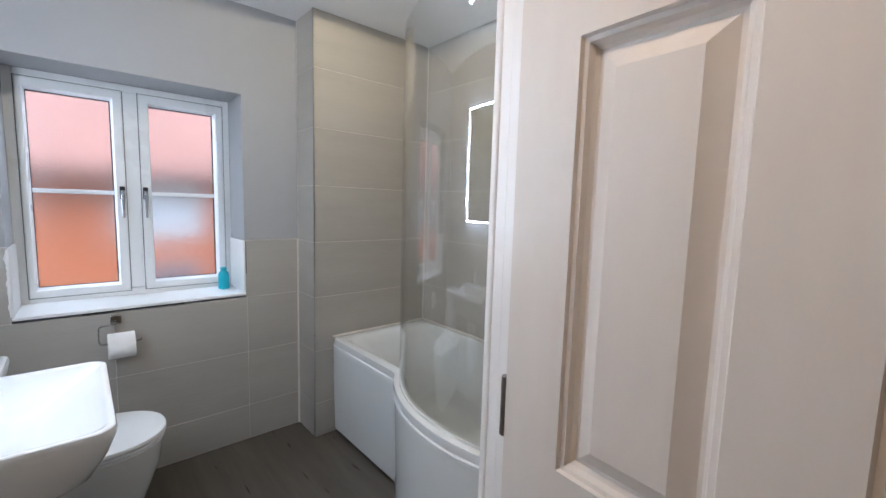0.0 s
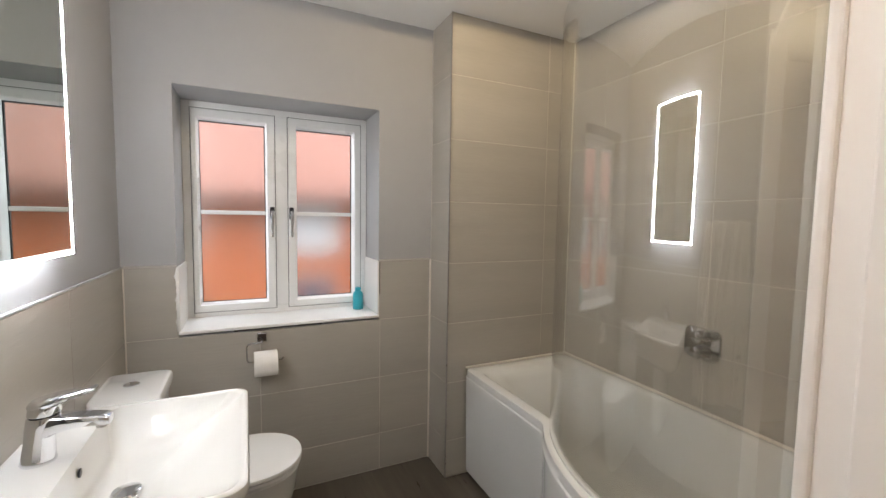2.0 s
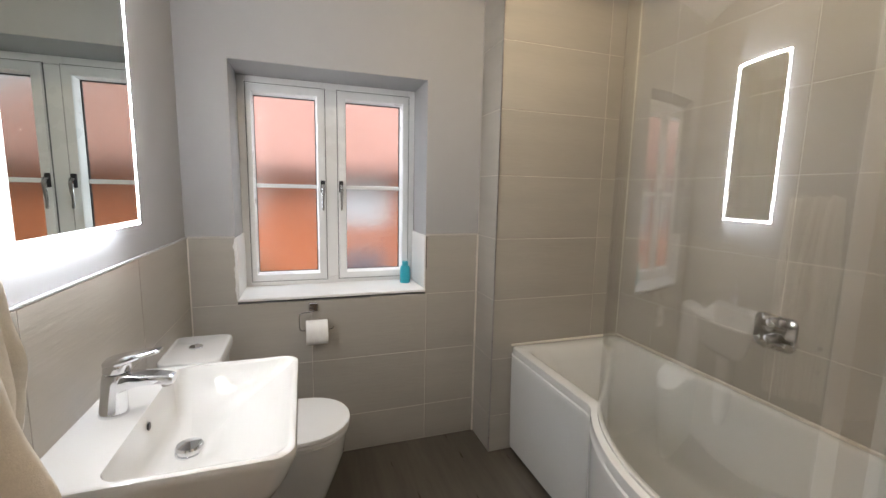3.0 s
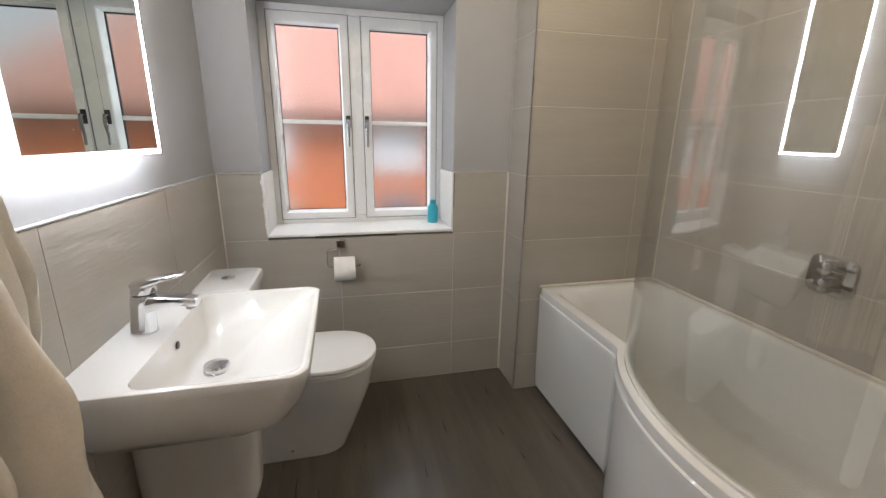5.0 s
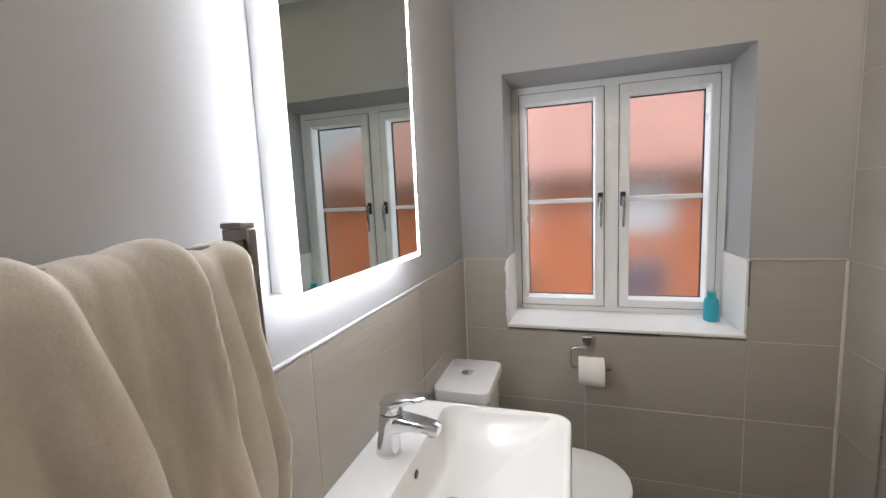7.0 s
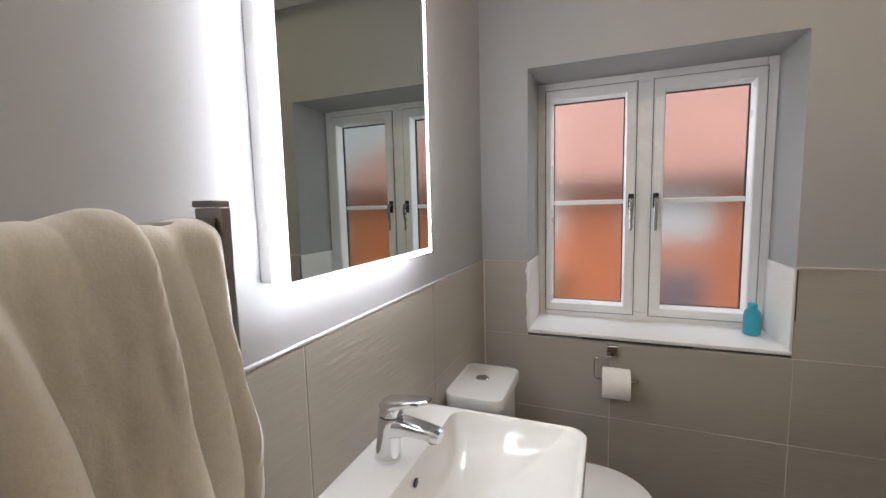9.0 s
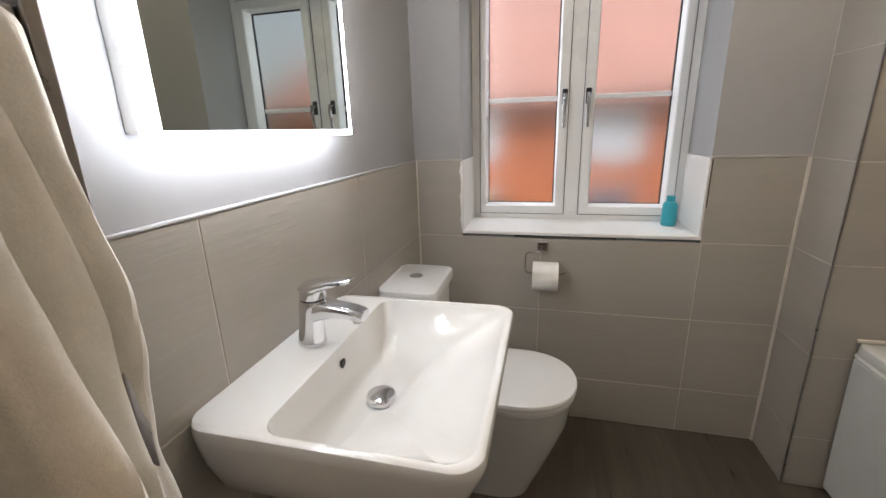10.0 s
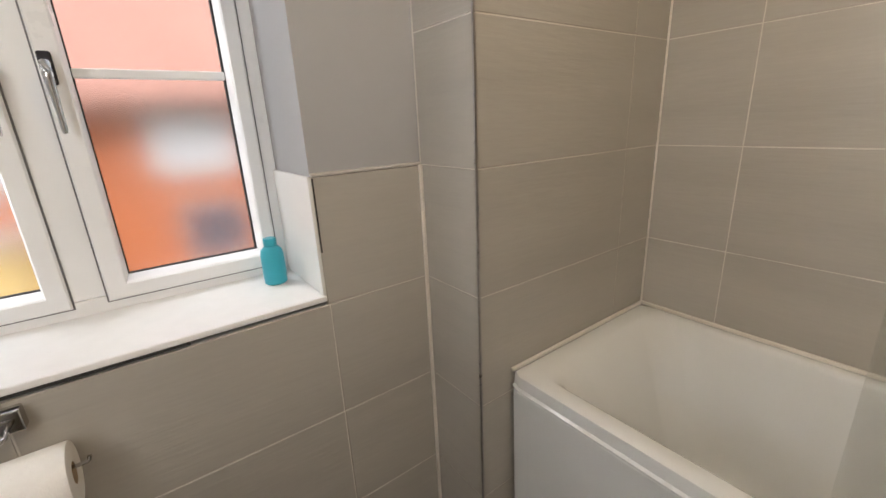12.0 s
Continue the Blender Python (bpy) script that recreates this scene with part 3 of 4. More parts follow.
def basin_tap():
    t = empty("basin_tap", (-0.252, 1.476, 0.812), "polished chrome single-lever basin mixer tap", "tap")
    x, y, z = -0.252, 1.476, 0.8125
    rings = []
    for h, r, lean in ((0, 0.027, 0), (0.003, 0.028, 0), (0.008, 0.0265, 0), (0.045, 0.0235, 0.003), (0.075, 0.0245, 0.007), (0.092, 0.0255, 0.011), (0.096, 0.024, 0.012)):
        rings.append([(x + lean + r * 1.05 * math.cos(a), y + r * math.sin(a), z + h) for a in [2 * math.pi * i / 28 for i in range(28)]])
    thing_part("body", loft(rings), CHROME, t, "", True)
    spout = []
    for d, w, lo, hi in ((0.0, 0.0225, 0.046, 0.0945), (0.02, 0.022, 0.056, 0.0945), (0.05, 0.021, 0.064, 0.091), (0.085, 0.020, 0.064, 0.086), (0.106, 0.019, 0.060, 0.082), (0.115, 0.017, 0.061, 0.078)):
        spout.append([(x + 0.006 + d, y + w * a, z + (lo + hi) / 2 + (hi - lo) / 2 * c) for a, c in square_ring(0.45, 24)])
    spout_part = thing_part("spout", loft(spout), CHROME, t, "", True)
    thing_part("aerator", lathe(((0.010, z + 0.054), (0.0105, z + 0.066), (0.001, z + 0.066)), (x + 0.104, y, 0), n=18), STEEL, spout_part)
    thing_part("joint", lathe(((0.021, z + 0.094), (0.021, z + 0.0985)), (x + 0.012, y, 0)), BLACK, t, "dark joint under the lever cap")
    cap = []
    for h, r, lean in ((0.0985, 0.0235, 0.012), (0.1, 0.0245, 0.012), (0.114, 0.0245, 0.014), (0.124, 0.0235, 0.015), (0.129, 0.020, 0.016)):
        cap.append([(x + lean + r * 1.08 * math.cos(a), y + r * math.sin(a), z + h) for a in [2 * math.pi * i / 28 for i in range(28)]])
    thing_part("cap", loft(cap), CHROME, t, "chrome lever cap", True)
    lever = []
    for d, w, lo, hi in ((-0.016, 0.018, 0.116, 0.125), (-0.008, 0.023, 0.113, 0.130), (0.012, 0.0245, 0.114, 0.134), (0.030, 0.0235, 0.119, 0.1365), (0.050, 0.021, 0.1255, 0.139), (0.072, 0.018, 0.131, 0.1415), (0.086, 0.016, 0.1345, 0.143), (0.091, 0.012, 0.137, 0.1425)):
        lever.append([(x + 0.008 + d, y + w * a, z + (lo + hi) / 2 + (hi - lo) / 2 * c) for a, c in square_ring(0.5, 24)])
    thing_part("lever", loft(lever), CHROME, t, "flat chrome lever", True)
    return t


basin_tap()


# ---- toilet ----
def d_ring(x0, x1, y0, y1, z, n=72, square=2.4):
    """A D outline, straight at the back and rounded to the front (+x)."""
    ym, half = (y0 + y1) / 2, (y1 - y0) / 2
    xs = x1 - half * 1.12
    ring = []
    k = n * 2 // 3
    for i in range(k + 1):
        a = -math.pi / 2 + math.pi * i / k
        c, s = math.cos(a), math.sin(a)
        ring.append((xs + (x1 - xs) * abs(c) ** (2 / square), ym + half * (1 if s > 0 else -1) * abs(s) ** (2 / square), z))
    m = n - k - 1
    for i in range(1, m + 1):
        f = i / (m + 1)
        if f < 0.33:
            ring.append((xs + (x0 - xs) * f / 0.33, y1, z))
        elif f < 0.67:
            ring.append((x0, y1 + (y0 - y1) * (f - 0.33) / 0.34, z))
        else:
            ring.append((x0 + (xs - x0) * (f - 0.67) / 0.33, y0, z))
    return ring


def toilet():
    t = empty("toilet", (-0.31, 2.06, 0), "white ceramic close-coupled toilet with lid closed", "toilet")
    ym = 2.062
    pan = []
    for z, x1, h, sq in ((0.0, 0.185, 0.118, 2.6), (0.02, 0.192, 0.120, 2.6), (0.10, 0.228, 0.126, 2.5), (0.20, 0.268, 0.138, 2.4), (0.28, 0.297, 0.155, 2.3), (0.34, 0.306, 0.165, 2.2), (0.372, 0.313, 0.170, 2.2), (0.378, 0.306, 0.165, 2.2)):
        pan.append(d_ring(-0.3145, x1, ym - h, ym + h, z, 72, sq))
    thing_part("pan", loft(pan), CERAMIC, t, "white glazed ceramic pan", True)
    for name, z0, z1, grow, label in (("seat", 0.380, 0.394, 0.0, "white plastic seat"), ("lid", 0.397, 0.413, 0.003, "closed white plastic lid")):
        rings = [d_ring(-0.10, 0.318 + grow - i, ym - 0.172 - grow + i, ym + 0.172 + grow - i, z, 72, 2.15) for i, z in ((0.004, z0), (0.0, z0 + 0.003), (0.0, z1 - 0.005), (0.003, z1 - 0.001), (0.010, z1))]
        thing_part(name, loft(rings), SEATW, t, label, True)
    for y in (ym - 0.07, ym + 0.07):
        thing_part("seat_hinge", lathe(((0.011, y - 0.02), (0.013, y - 0.018), (0.013, y + 0.018), (0.011, y + 0.02)), (-0.112, 0, 0.40), "y", 14), CHROME, t)
    cy0, cy1 = 1.938, 2.226
    rings = [rounded(-0.3145, -0.135 - i, cy0 + 0.012 + i, cy1 - 0.012 - i, 0.03, z, 48) for i, z in ((0.012, 0.376), (0.004, 0.40), (0.0, 0.45), (0.0, 0.698))]
    thing_part("cistern", loft(rings), CERAMIC, t, "white ceramic cistern", True)
    rings = [rounded(-0.3145, -0.122 - i, cy0 + i, cy1 - i, 0.032 - i * 0.5, z, 48) for i, z in ((0.006, 0.699), (0.0, 0.702), (0.0, 0.728), (0.003, 0.734), (0.010, 0.737))]
    clid = thing_part("cistern_lid", loft(rings), CERAMIC, t, "white ceramic cistern lid", True)
    button = thing_part("flush_button", lathe(((0.023, 0.736), (0.023, 0.741), (0.020, 0.7425), (0.001, 0.7425)), (-0.226, 2.088, 0)), CHROME, clid, "round chrome dual flush button", True)
    thing_part("button_gap", box(-0.2265, -0.2255, 2.068, 2.108, 0.7424, 0.7432), BLACK, clid)
    thing_part("bolt_cover", lathe(((0.006, ym - 0.1235), (0.006, ym - 0.1265), (0.001, ym - 0.127)), (-0.03, 0, 0.045), "y", 12), STEEL, t, "small fixing cover")
    return t


toilet()


# ---- small things on the window wall ----
def roll_holder():
    h = empty("toilet_roll_holder", (0.19, 2.424, 0.77), "chrome wire toilet roll holder fixed to the tiles", "roll holder")
    thing_part("wall_plate", box(0.172, 0.212, 2.400, 2.4245, 0.752, 0.792, 0.003), DARKCHROME, h, "square chrome wall plate")
    y = 2.366
    thing_part("arm", tube([(0.192, 2.402, 0.764), (0.192, y + 0.008, 0.762), (0.186, y, 0.760), (0.141, y, 0.757), (0.132, y, 0.751), (0.130, y, 0.742), (0.130, y, 0.690), (0.134, y, 0.678), (0.143, y, 0.675), (0.272, y, 0.675), (0.276, y, 0.678), (0.278, y, 0.684)], 0.0035, 10), DARKCHROME, h, "bent chrome wire arm", True)
    return h


roll_holder()


def toilet_roll():
    at = (0, 2.366, 0.6635)
    prof = ((0.020, 0.158), (0.0545, 0.158), (0.0560, 0.160), (0.0560, 0.252), (0.0545, 0.254), (0.020, 0.254), (0.0195, 0.252), (0.0195, 0.160), (0.020, 0.158))
    r = empty("toilet_roll", (0.206, 2.366, 0.618), "white toilet paper roll hanging on its holder", "toilet roll")
    n = 40
    rings = [[(h, at[1] + rad * math.cos(2 * math.pi * i / n), at[2] + rad * math.sin(2 * math.pi * i / n)) for i in range(n)] for rad, h in prof]
    thing_part("paper", loft(rings, False, False), PAPER, r, "", True)
    thing_part("core", loft([[(h, at[1] + rad * math.cos(2 * math.pi * i / n), at[2] + rad * math.sin(2 * math.pi * i / n)) for i in range(n)] for rad, h in ((0.0195, 0.159), (0.0195, 0.253), (0.0185, 0.253), (0.0185, 0.159), (0.0195, 0.159))], False, False), CARD, r, "brown card core", True)
    return r


toilet_roll()


def bottle():
    x, y, z = 0.678, 2.600, 0.8255
    b = empty("bottle", (x, y, z), "small teal plastic bottle standing on the sill", "bottle")
    thing_part("body", lathe(((0.024, z), (0.0275, z + 0.003), (0.0285, z + 0.03), (0.0280, z + 0.075), (0.0255, z + 0.088), (0.019, z + 0.096), (0.0150, z + 0.099)), (x, y, 0)), TEAL, b, "", True)
    thing_part("cap", lathe(((0.0155, z + 0.099), (0.0160, z + 0.100), (0.0160, z + 0.117), (0.0145, z + 0.119), (0.001, z + 0.119)), (x, y, 0)), TEAL, b, "teal screw cap", True)
    return b


bottle()


# ---- lit mirror ----
def lit_mirror():
    m = empty("lit_mirror", (XL, 1.5, 1.22), "backlit rectangular bathroom mirror with glowing edges", "mirror")
    y0, y1, z0, z1 = 1.228, 1.762, 1.216, 1.935
    thing_part("glass", box(-0.2685, -0.2660, y0 + 0.012, y1 - 0.012, z0 + 0.012, z1 - 0.012), MIRROR, m, "mirror glass")
    for b in ((y0, y0 + 0.012, z0, z1), (y1 - 0.012, y1, z0, z1), (y0 + 0.012, y1 - 0.012, z0, z0 + 0.012), (y0 + 0.012, y1 - 0.012, z1 - 0.012, z1)):
        thing_part("edge_strip", box(-0.2785, -0.2662, *b), LEDSIDE, m, "softly lit acrylic edge")
    e = 0.005
    for b in ((y0, y0 + e, z0, z1), (y1 - e, y1, z0, z1), (y0 + e, y1 - e, z0, z0 + e), (y0 + e, y1 - e, z1 - e, z1)):
        thing_part("lit_face", box(-0.2661, -0.2652, *b), LEDEDGE, m, "glowing white rim")
    thing_part("back_board", box(-0.2785, -0.2700, y0 + 0.012, y1 - 0.012, z0 + 0.012, z1 - 0.012), TRIM, m)
    c0, c1, d0, d1 = y0 + 0.009, y1 - 0.009, z0 + 0.009, z1 - 0.009
    thing_part("case", box(XL, -0.2788, c0, c1, d0, d1, 0.003), TRIM, m, "white back case")
    for b in ((c0 - 0.003, c0, d0, d1), (c1, c1 + 0.003, d0, d1), (c0, c1, d0 - 0.003, d0), (c0, c1, d1, d1 + 0.003)):
        thing_part("light_strip", box(-0.296, -0.279, *b), LEDW, m, "white light strip")
    return m


lit_mirror()


# ---- towel radiator and towel ----
def towel_radiator():
    r = empty("towel_radiator", (-0.25, 0.86, 0.5), "flat steel ladder towel radiator on the wall", "towel radiator")
    for y in (0.652, 1.098):
        thing_part("upright", box(-0.262, -0.222, y - 0.007, y + 0.007, 0.46, 1.340, 0.002), STEEL, r, "flat steel upright")
        thing_part("cap", box(-0.258, -0.226, y - 0.013, y + 0.010, 1.3405, 1.348, 0.002), STEEL, r)
        for z in (0.56, 1.24):
            thing_part("bracket", lathe(((0.010, -0.3228), (0.010, -0.262)), (0, y, z), "x", 14), STEEL, r)
    for z in (0.52, 0.62, 0.72, 0.86, 0.96, 1.10, 1.20, 1.318):
        thing_part("rung", box(-0.250, -0.228, 0.660, 1.090, z - 0.009, z + 0.009, 0.003), STEEL, r)
    return r


towel_radiator()


def towel():
    """Thick towel over the top rung: back fall, soft roll over the top, front fall with running folds."""
    t = empty("towel", (-0.2, 0.86, 0.5), "thick cream cotton towel draped over the radiator rung", "towel")
    nu, nv = 150, 130
    length_f, length_b, arc, top = 0.80, 0.50, 0.105, 1.334
    folds = ((-0.07, 0.09, 1.2, 0.30), (0.10, 0.055, 0.9, 0.40), (0.24, 0.070, 1.5, 0.62), (0.40, 0.040, 0.8, 0.66), (0.50, 0.060, 1.5, 0.60), (0.66, 0.038, 0.8, 0.42), (0.76, 0.055, 1.5, 0.34), (0.89, 0.036, 0.8, 0.18), (0.97, 0.04, 0.5, 0.05))

    def place(u, v):
        """u along the rung 0..1, v from the back hem 0 to the front hem 1."""
        s = v * (length_b + arc + length_f)
        d = s - length_b - arc * 0.45
        run = 0.30 * (1 - math.exp(-max(d, 0.0) / 0.20)) - 0.03
        fold = 0.30 * noise.noise((u * 5, s * 3.0, 3.1)) + 0.30 * noise.noise(((u - 0.5 * run) * 15, s * 4.5, 8.1)) + 0.13 * noise.noise(((u - 0.4 * run) * 30, s * 14.0, 2.1))
        ridge = 0.0
        for c, w, h, lean in folds:
            off = (u - c - lean * run) / w
            h *= 0.75 + 0.9 * noise.noise((c * 9.0, s * 3.2, 5.5))
            ridge = max(ridge, h * math.exp(-off * off * (5.0 if off > 0 else 0.4)))
        fold += 0.92 * ridge
        y = 0.655 + u * 0.425
        if s < length_b:
            return -0.270 + fold * 0.003, y, top - 0.036 - (length_b - s)
        if s < length_b + arc:
            a = math.pi * (s - length_b) / arc
            swell = 0.5 - 0.5 * math.cos(a)
            x = -0.237 - 0.033 * math.cos(a) + (fold - 0.5) * 0.021 * swell
            z = top - 0.036 + (0.032 + 0.0100 * (fold - 0.8)) * math.sin(a) ** 0.85
            return x, y, z
        d = s - length_b - arc
        k = min(1.0, d / 0.30)
        k = k * k * (3 - 2 * k)
        x = -0.204 + (fold - 0.5) * 0.024 + k * (-0.020 + 0.042 * fold)
        y += (u - 0.5) * 0.05 * k + 0.008 * k * math.sin(2 * math.pi * u * 2.2)
        return x, y, top - 0.036 - d + noise.noise((u * 3, 0.3, 1.2)) * 0.008 * k

    bm = loft([[place(i / nu, j / nv) for i in range(nu + 1)] for j in range(nv + 1)], False, False, False)
    bmesh.ops.smooth_vert(bm, verts=bm.verts[:], factor=0.5, use_axis_x=True, use_axis_y=False, use_axis_z=True)
    bmesh.ops.recalc_face_normals(bm, faces=bm.faces)
    body = thing_part("cloth", bm, TOWEL, t, "", True)
    solid = body.modifiers.new("thickness", "SOLIDIFY")
    solid.thickness, solid.offset = 0.010, 0.0
    return t


towel()


# ---- ceiling lights ----
def downlight(x, y, z, lamp, label):
    d = empty("downlight", (x, y, z), label, "ceiling light", "recessed ceiling lights")
    thing_part("bezel", lathe(((0.030, z - 0.002), (0.034, z - 0.006), (0.040, z - 0.006), (0.043, z - 0.002), (0.043, z), (0.030, z)), (x, y, 0)), CHROME, d, "chrome bezel", True)
    thing_part("lamp", lathe(((0.001, z - 0.0035), (0.029, z - 0.0035), (0.029, z - 0.001), (0.001, z - 0.001)), (x, y, 0)), lamp, d, "lit warm lamp")
    return d


for lx, ly, bulb, watts, cone, blend, tone in ((0.36, 1.42, LAMPW, SPOT, 150, 0.3, (1.0, 0.96, 0.90)), (1.02, 1.52, LAMPB, SPOT_BATH, 180, 0.05, (1.0, 0.78, 0.48))):
    beam = new("downlight_beam", bpy.data.lights.new("downlight_beam", "SPOT"))
    beam.data.energy, beam.data.color, beam.data.spot_size, beam.data.spot_blend, beam.data.shadow_soft_size = watts, tone, radians(cone), blend, 0.028
    beam.location = (lx, ly, ZC - 0.018)
    downlight(lx, ly, ZC - 0.001, bulb, "small recessed warm ceiling downlight with chrome bezel")
# unseen landing light, added to light the open door warmly from above
for lx, ly in ((0.02, 0.32),):
    downlight(lx, ly, ZC + 0.049, LAMPH, "small recessed warm ceiling downlight with chrome bezel")


# ---- outside: the house across ----
def neighbour():
    h = empty("house", (1.0, 12.0, -2.7), "orange brick house with a red tiled roof", "house")
    thing_part("wall", box(-9.0, 7.3, 12.0, 20.0, -2.7, 1.86), BRICK, h, "orange brick wall")
    bm = bmesh.new()
    v = [bm.verts.new(p) for p in ((-9.3, 11.45, 1.80), (-9.3, 20.3, 1.86), (7.6, 20.3, 1.86), (7.6, 11.45, 1.80), (-5.0, 16.0, 6.3), (3.3, 16.0, 6.3))]
    for f in ((0, 3, 5, 4), (1, 4, 5, 2), (0, 4, 1), (3, 2, 5), (0, 1, 2, 3)):
        bm.faces.new([v[i] for i in f])
    thing_part("roof", bm, ROOF, h, "red tiled pitched roof")
    # gutter drawn extra deep, so its brown also paints the soffit's shade
    thing_part("gutter", box(-9.3, 7.6, 11.33, 11.45, 1.70, 1.88, 0.02), GUTTER, h, "dark brown gutter, deepened for the soffit's shade")
    for x0, x1, z0, z1, mat in ((0.85, 2.35, 0.45, 1.62, PALEGLASS), (-2.65, -1.15, 0.45, 1.62, PALEGLASS), (1.15, 2.25, -1.45, -0.35, BLUEGLASS), (-6.0, -4.6, 0.45, 1.62, PALEGLASS)):
        w = thing_part("window", box(x0 - 0.08, x1 + 0.08, 11.93, 11.995, z0 - 0.1, z1 + 0.08), HWHITE, h, "white framed house window")
        thing_part("pane", box(x0, (x0 + x1) / 2 - 0.03, 11.915, 11.929, z0, z1), mat, w)
        thing_part("pane", box((x0 + x1) / 2 + 0.03, x1, 11.915, 11.929, z0, z1), mat, w)
    thing_part("porch_roof", box(-2.9, -1.0, 11.2, 11.995, -0.45, -0.28, 0.02), HWHITE, h, "white flat porch roof")
    thing_part("porch_wall", box(-2.6, -1.3, 11.5, 11.995, -2.7, -0.45), YELLOW, h, "pale yellow rendered porch")
    return h


neighbour()
structure("wall_below", box(-1.4, 1.91, -2.0, 2.78, -2.7, -0.125), BRICK, "orange brick storey below the bathroom and landing", "wall")
structure("ground", box(-400, 400, -400, 800, -2.9, -2.7), GRASS, "lawn and ground outside below the window", "ground")


# ---- tiles, one by one ----
def grout_bed(name, bm, parent):
    under(part(name, bm, GROUT), parent)


tile_meshes = {}


def tile(parent, axis, plane, u0, u1, z0, z1):
    """A tile on a wall; axis: the wall's normal, plane: the place of the tile's back, facing towards -axis, or +axis if the plane is the west wall."""
    w, h = round(u1 - u0, 4), round(z1 - z0, 4)
    face = 1 if plane < 0 else -1
    key = (axis, face, w, h)
    if key not in tile_meshes:
        b = 0.0012
        rings = []
        for inset, d in ((0, 0), (0, TT - b), (b, TT)):
            pts = [(inset, inset), (w - inset, inset), (w - inset, h - inset), (inset, h - inset)]
            rings.append([(face * d, u, z) if axis == "x" else (u, face * d, z) for u, z in pts])
        bm = loft(rings, False, True)
        bmesh.ops.recalc_face_normals(bm, faces=bm.faces)
        me = bpy.data.meshes.new("tile")
        bm.to_mesh(me)
        bm.free()
        me.materials.append(TILE)
        tile_meshes[key] = me
    ob = new("tile", tile_meshes[key])
    ob.location = (plane, u0, z0) if axis == "x" else (u0, plane, z0)
    ob.parent = parent
    return ob


G = 0.0012


def tiled(parent, axis, plane, cuts, levels, skip=None):
    for z0, z1 in zip(levels, levels[1:]):
        for u0, u1 in zip(cuts, cuts[1:]):
            if skip and skip(u0, u1, z0, z1):
                continue
            tile(parent, axis, plane, u0 + G, u1 - G, z0 + G, z1 - G)


low = [z for z in ROWS_Z if z < 1.2]
bpy.context.view_layer.update()
grout_bed("grout", box(XL, XL + 0.0066, YS + 0.001, YN - 0.001, 0.001, TRIM_Z - 0.001), wall_west)
tiled(wall_west, "x", XL, [YS + 0.003, 0.750, 1.315, 1.880, YN - 0.009], low)
bm = bmesh.new()
box(XL + 0.007, WX0, YN - 0.0066, YN, 0.001, TRIM_Z - 0.001, bm=bm)
box(WX0, WX1, YN - 0.0066, YN, 0.001, WZ0 - 0.001, bm=bm)
box(WX1, BX - 0.009, YN - 0.0066, YN, 0.001, TRIM_Z - 0.001, bm=bm)
grout_bed("grout", bm, wall_north)
tiled(wall_north, "y", YN, [XL + TT + 0.001, 0.185, 0.750, BX - TT - 0.001], low[:4])
tile(wall_north, "y", YN, XL + TT + 0.002, WX0 - 0.001, low[3] + G, TRIM_Z - G)
tile(wall_north, "y", YN, WX1 + 0.001, BX - TT - 0.002, low[3] + G, TRIM_Z - G)
grout_bed("grout", box(BX - 0.0066, BX, BY, YN - 0.001, 0.001, ZC - 0.001), boxing)
grout_bed("grout", box(BX - 0.0066, XR - 0.0005, BY - 0.0066, BY, 0.001, ZC - 0.001), boxing)
tiled(boxing, "y", BY, [BX - TT + 0.001, 1.612, XR - TT - 0.001], ROWS_Z)
for z0, z1 in zip(ROWS_Z, ROWS_Z[1:]):
    tile(boxing, "x", BX, BY - TT + 0.001 + G, YN - TT - 0.001, z0 + G, z1 - G)
grout_bed("grout", box(XR - 0.0066, XR, YS + 0.001, BY - 0.001, 0.001, ZC - 0.001), wall_east)
tiled(wall_east, "x", XR, [YS + 0.003, 0.845, 1.410, 1.975, BY - TT - 0.001], ROWS_Z)

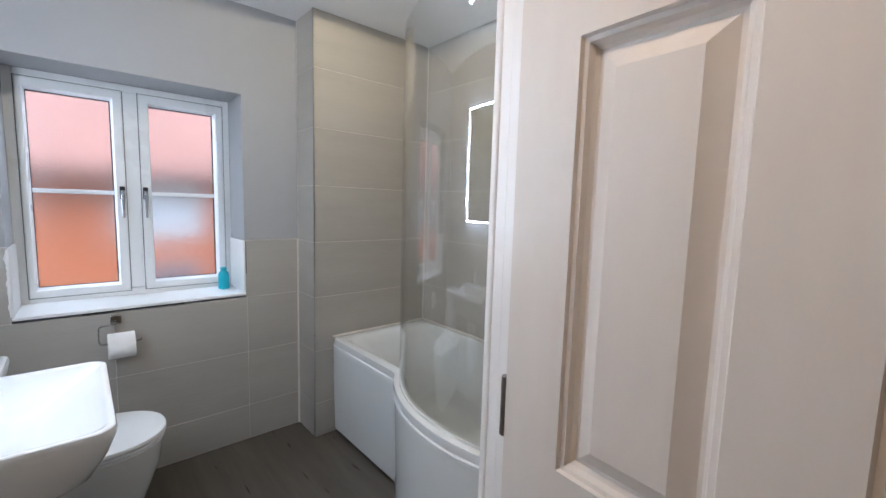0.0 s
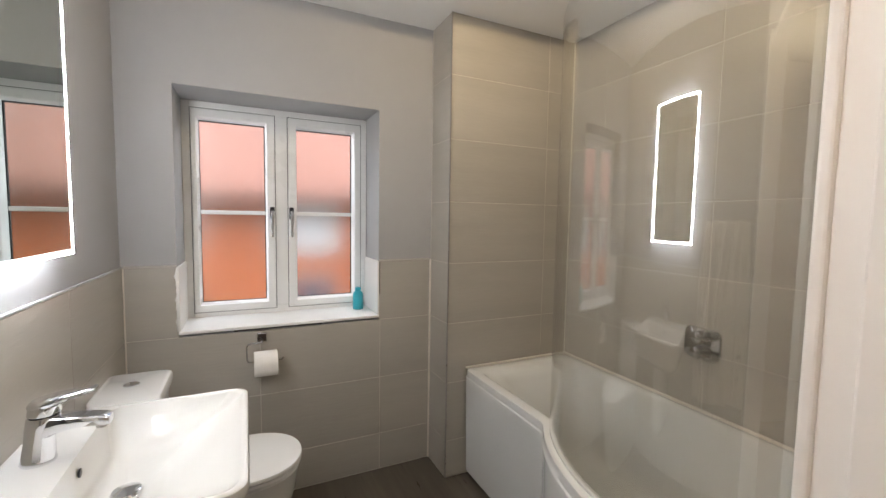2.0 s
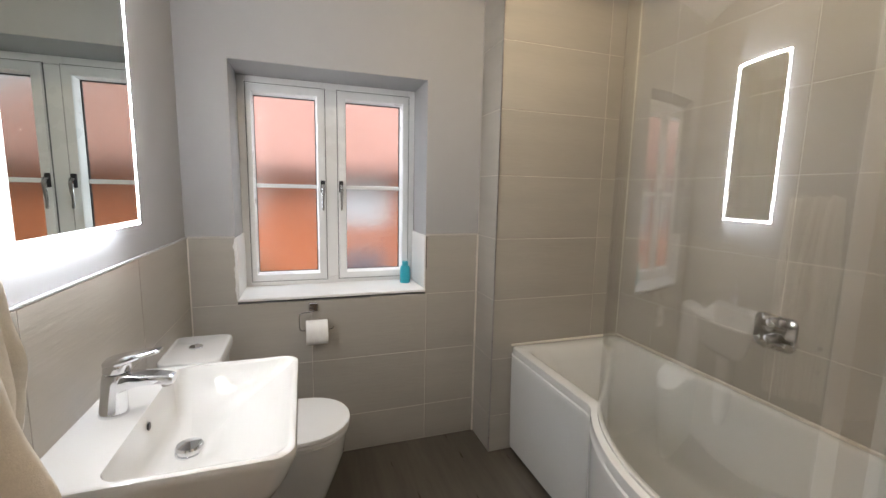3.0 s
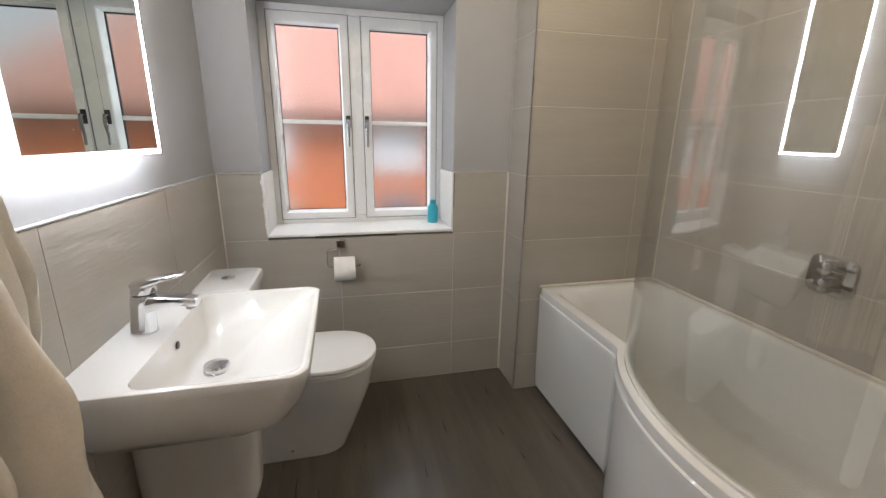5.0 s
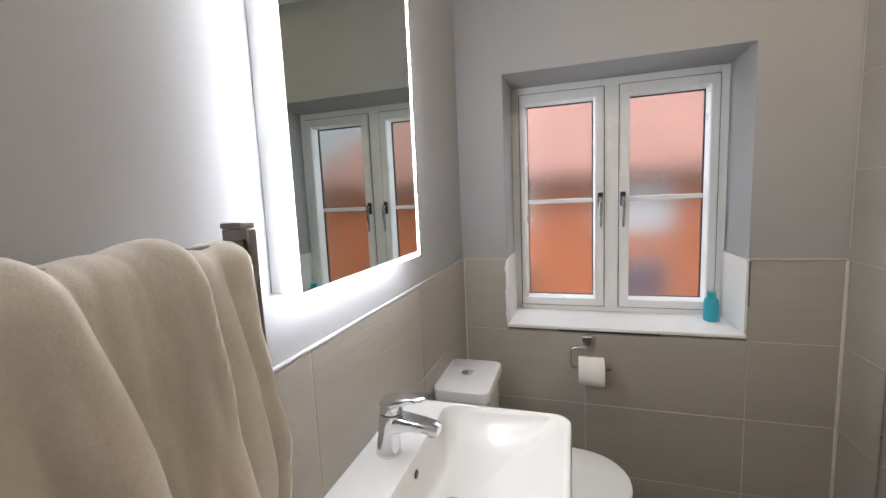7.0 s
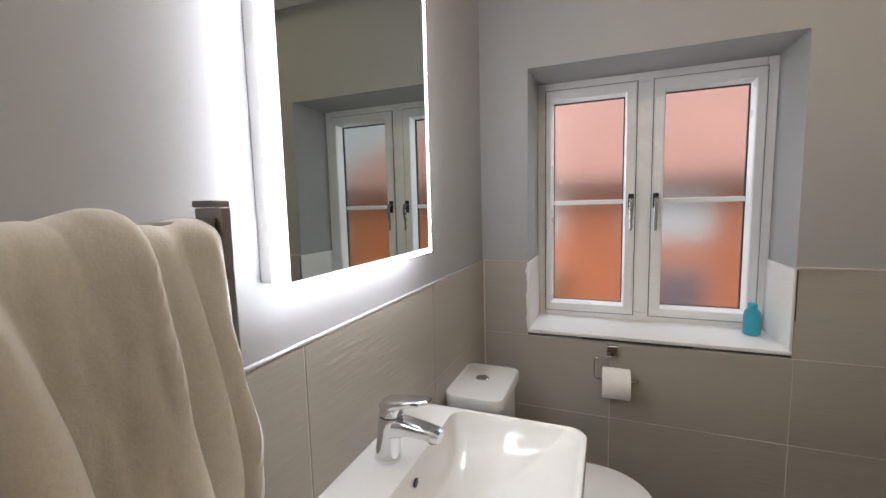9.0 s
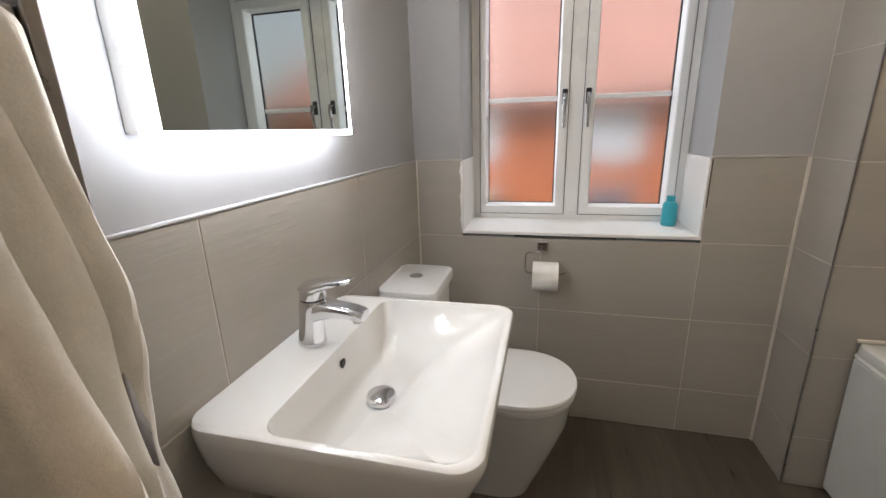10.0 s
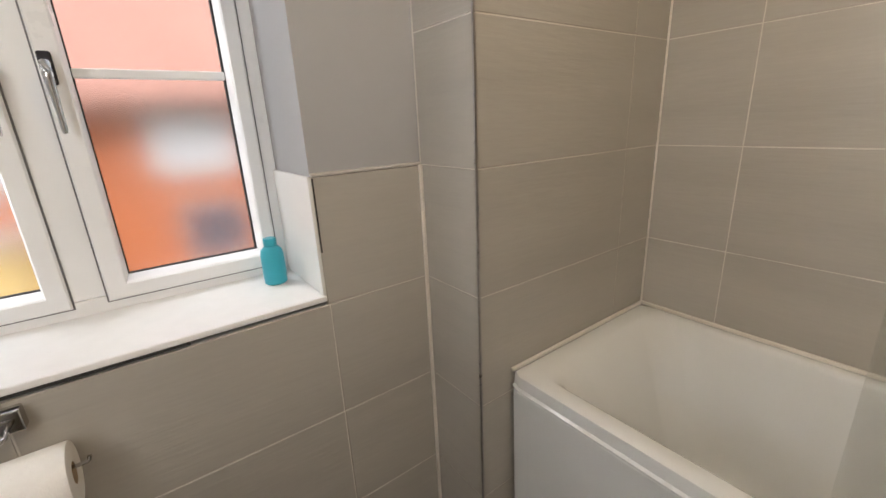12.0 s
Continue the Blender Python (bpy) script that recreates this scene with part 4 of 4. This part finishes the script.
# trims, reveal tiles and silicone
bm = box(XL, XL + 0.0095, YS + 0.002, YN - 0.008, TRIM_Z, TRIM_Z + 0.006, 0.002)
structure("trim", bm, EDGE_GREY, "slim pale grey trim along the top of the wall tiles", "trim")
bm = box(XL + 0.011, WX0, YN - 0.011, YN, TRIM_Z, TRIM_Z + 0.007, 0.002)
box(WX1, BX - 0.009, YN - 0.011, YN, TRIM_Z, TRIM_Z + 0.007, 0.002, bm=bm)
structure("trim", bm, EDGING, "slim beige edging along the top of the window wall tiles", "trim")
structure("trim", box(BX - TT - 0.009, BX - TT - 0.0005, YN - TT - 0.010, YN - TT - 0.0005, 0.002, TRIM_Z, 0.002), SILICONE, "cream silicone line in the tiled corner", "trim")
structure("trim", box(BX - TT - 0.0015, BX - TT + 0.004, BY - TT - 0.0015, BY - TT + 0.004, 0.002, ZC - 0.001), STEEL, "slim metal corner trim of the tiled boxing", "trim")
structure("trim", box(XR - TT - 0.006, XR - TT - 0.0005, BY - TT - 0.006, BY - TT - 0.0005, RIM, ZC - 0.001, 0.002), SILICONE, "cream silicone line in the bath corner", "trim")
bm = box(XR - TT - 0.010, XR - TT - 0.0005, YS + 0.02, BY - TT, RIM - 0.002, RIM + 0.009, 0.003)
box(1.135, XR - TT - 0.010, BY - TT - 0.010, BY - TT - 0.0005, RIM - 0.002, RIM + 0.009, 0.003, bm=bm)
structure("trim", bm, SILICONE, "cream silicone seal round the bath rim", "trim")
for side, x0, x1 in (("a", WX0 + 0.0005, WX0 + TT), ("b", WX1 - TT, WX1 - 0.0005)):
    structure("window_reveal", box(x0, x1, YN - TT, 2.688, 0.826, TRIM_Z, 0.0015), TRIM, "white lined lower window reveal", "trim")
structure("trim", box(XL + TT + 0.0005, XL + TT + 0.006, YN - TT - 0.006, YN - TT - 0.0005, 0.002, TRIM_Z, 0.002), SILICONE, "silicone line in the corner behind the toilet", "trim")


def ragged_filler():
    """Uneven filler smeared over the tile's edge beside the reveal."""
    bm = bmesh.new()
    n = 40
    rows = []
    for i in range(n + 1):
        z = 0.828 + (TRIM_Z - 0.832) * i / n
        w = 0.004 + 0.010 * max(0.0, noise.noise((0.0, 3.3, z * 22))) + 0.003 * noise.noise((1.0, 0.2, z * 90))
        rows.append([bm.verts.new(p) for p in ((WX0 + 0.004, YN - TT - 0.0002, z), (WX0 + 0.003, YN - TT - 0.0022, z), (WX0 - w * 0.6, YN - TT - 0.0022, z), (WX0 - w, YN - TT - 0.0002, z))])
    for a, b in zip(rows, rows[1:]):
        for i in range(3):
            bm.faces.new((a[i], a[i + 1], b[i + 1], b[i]))
    return bm


structure("trim", ragged_filler(), SILLW, "ragged white filler along the reveal's tiled edge", "trim")
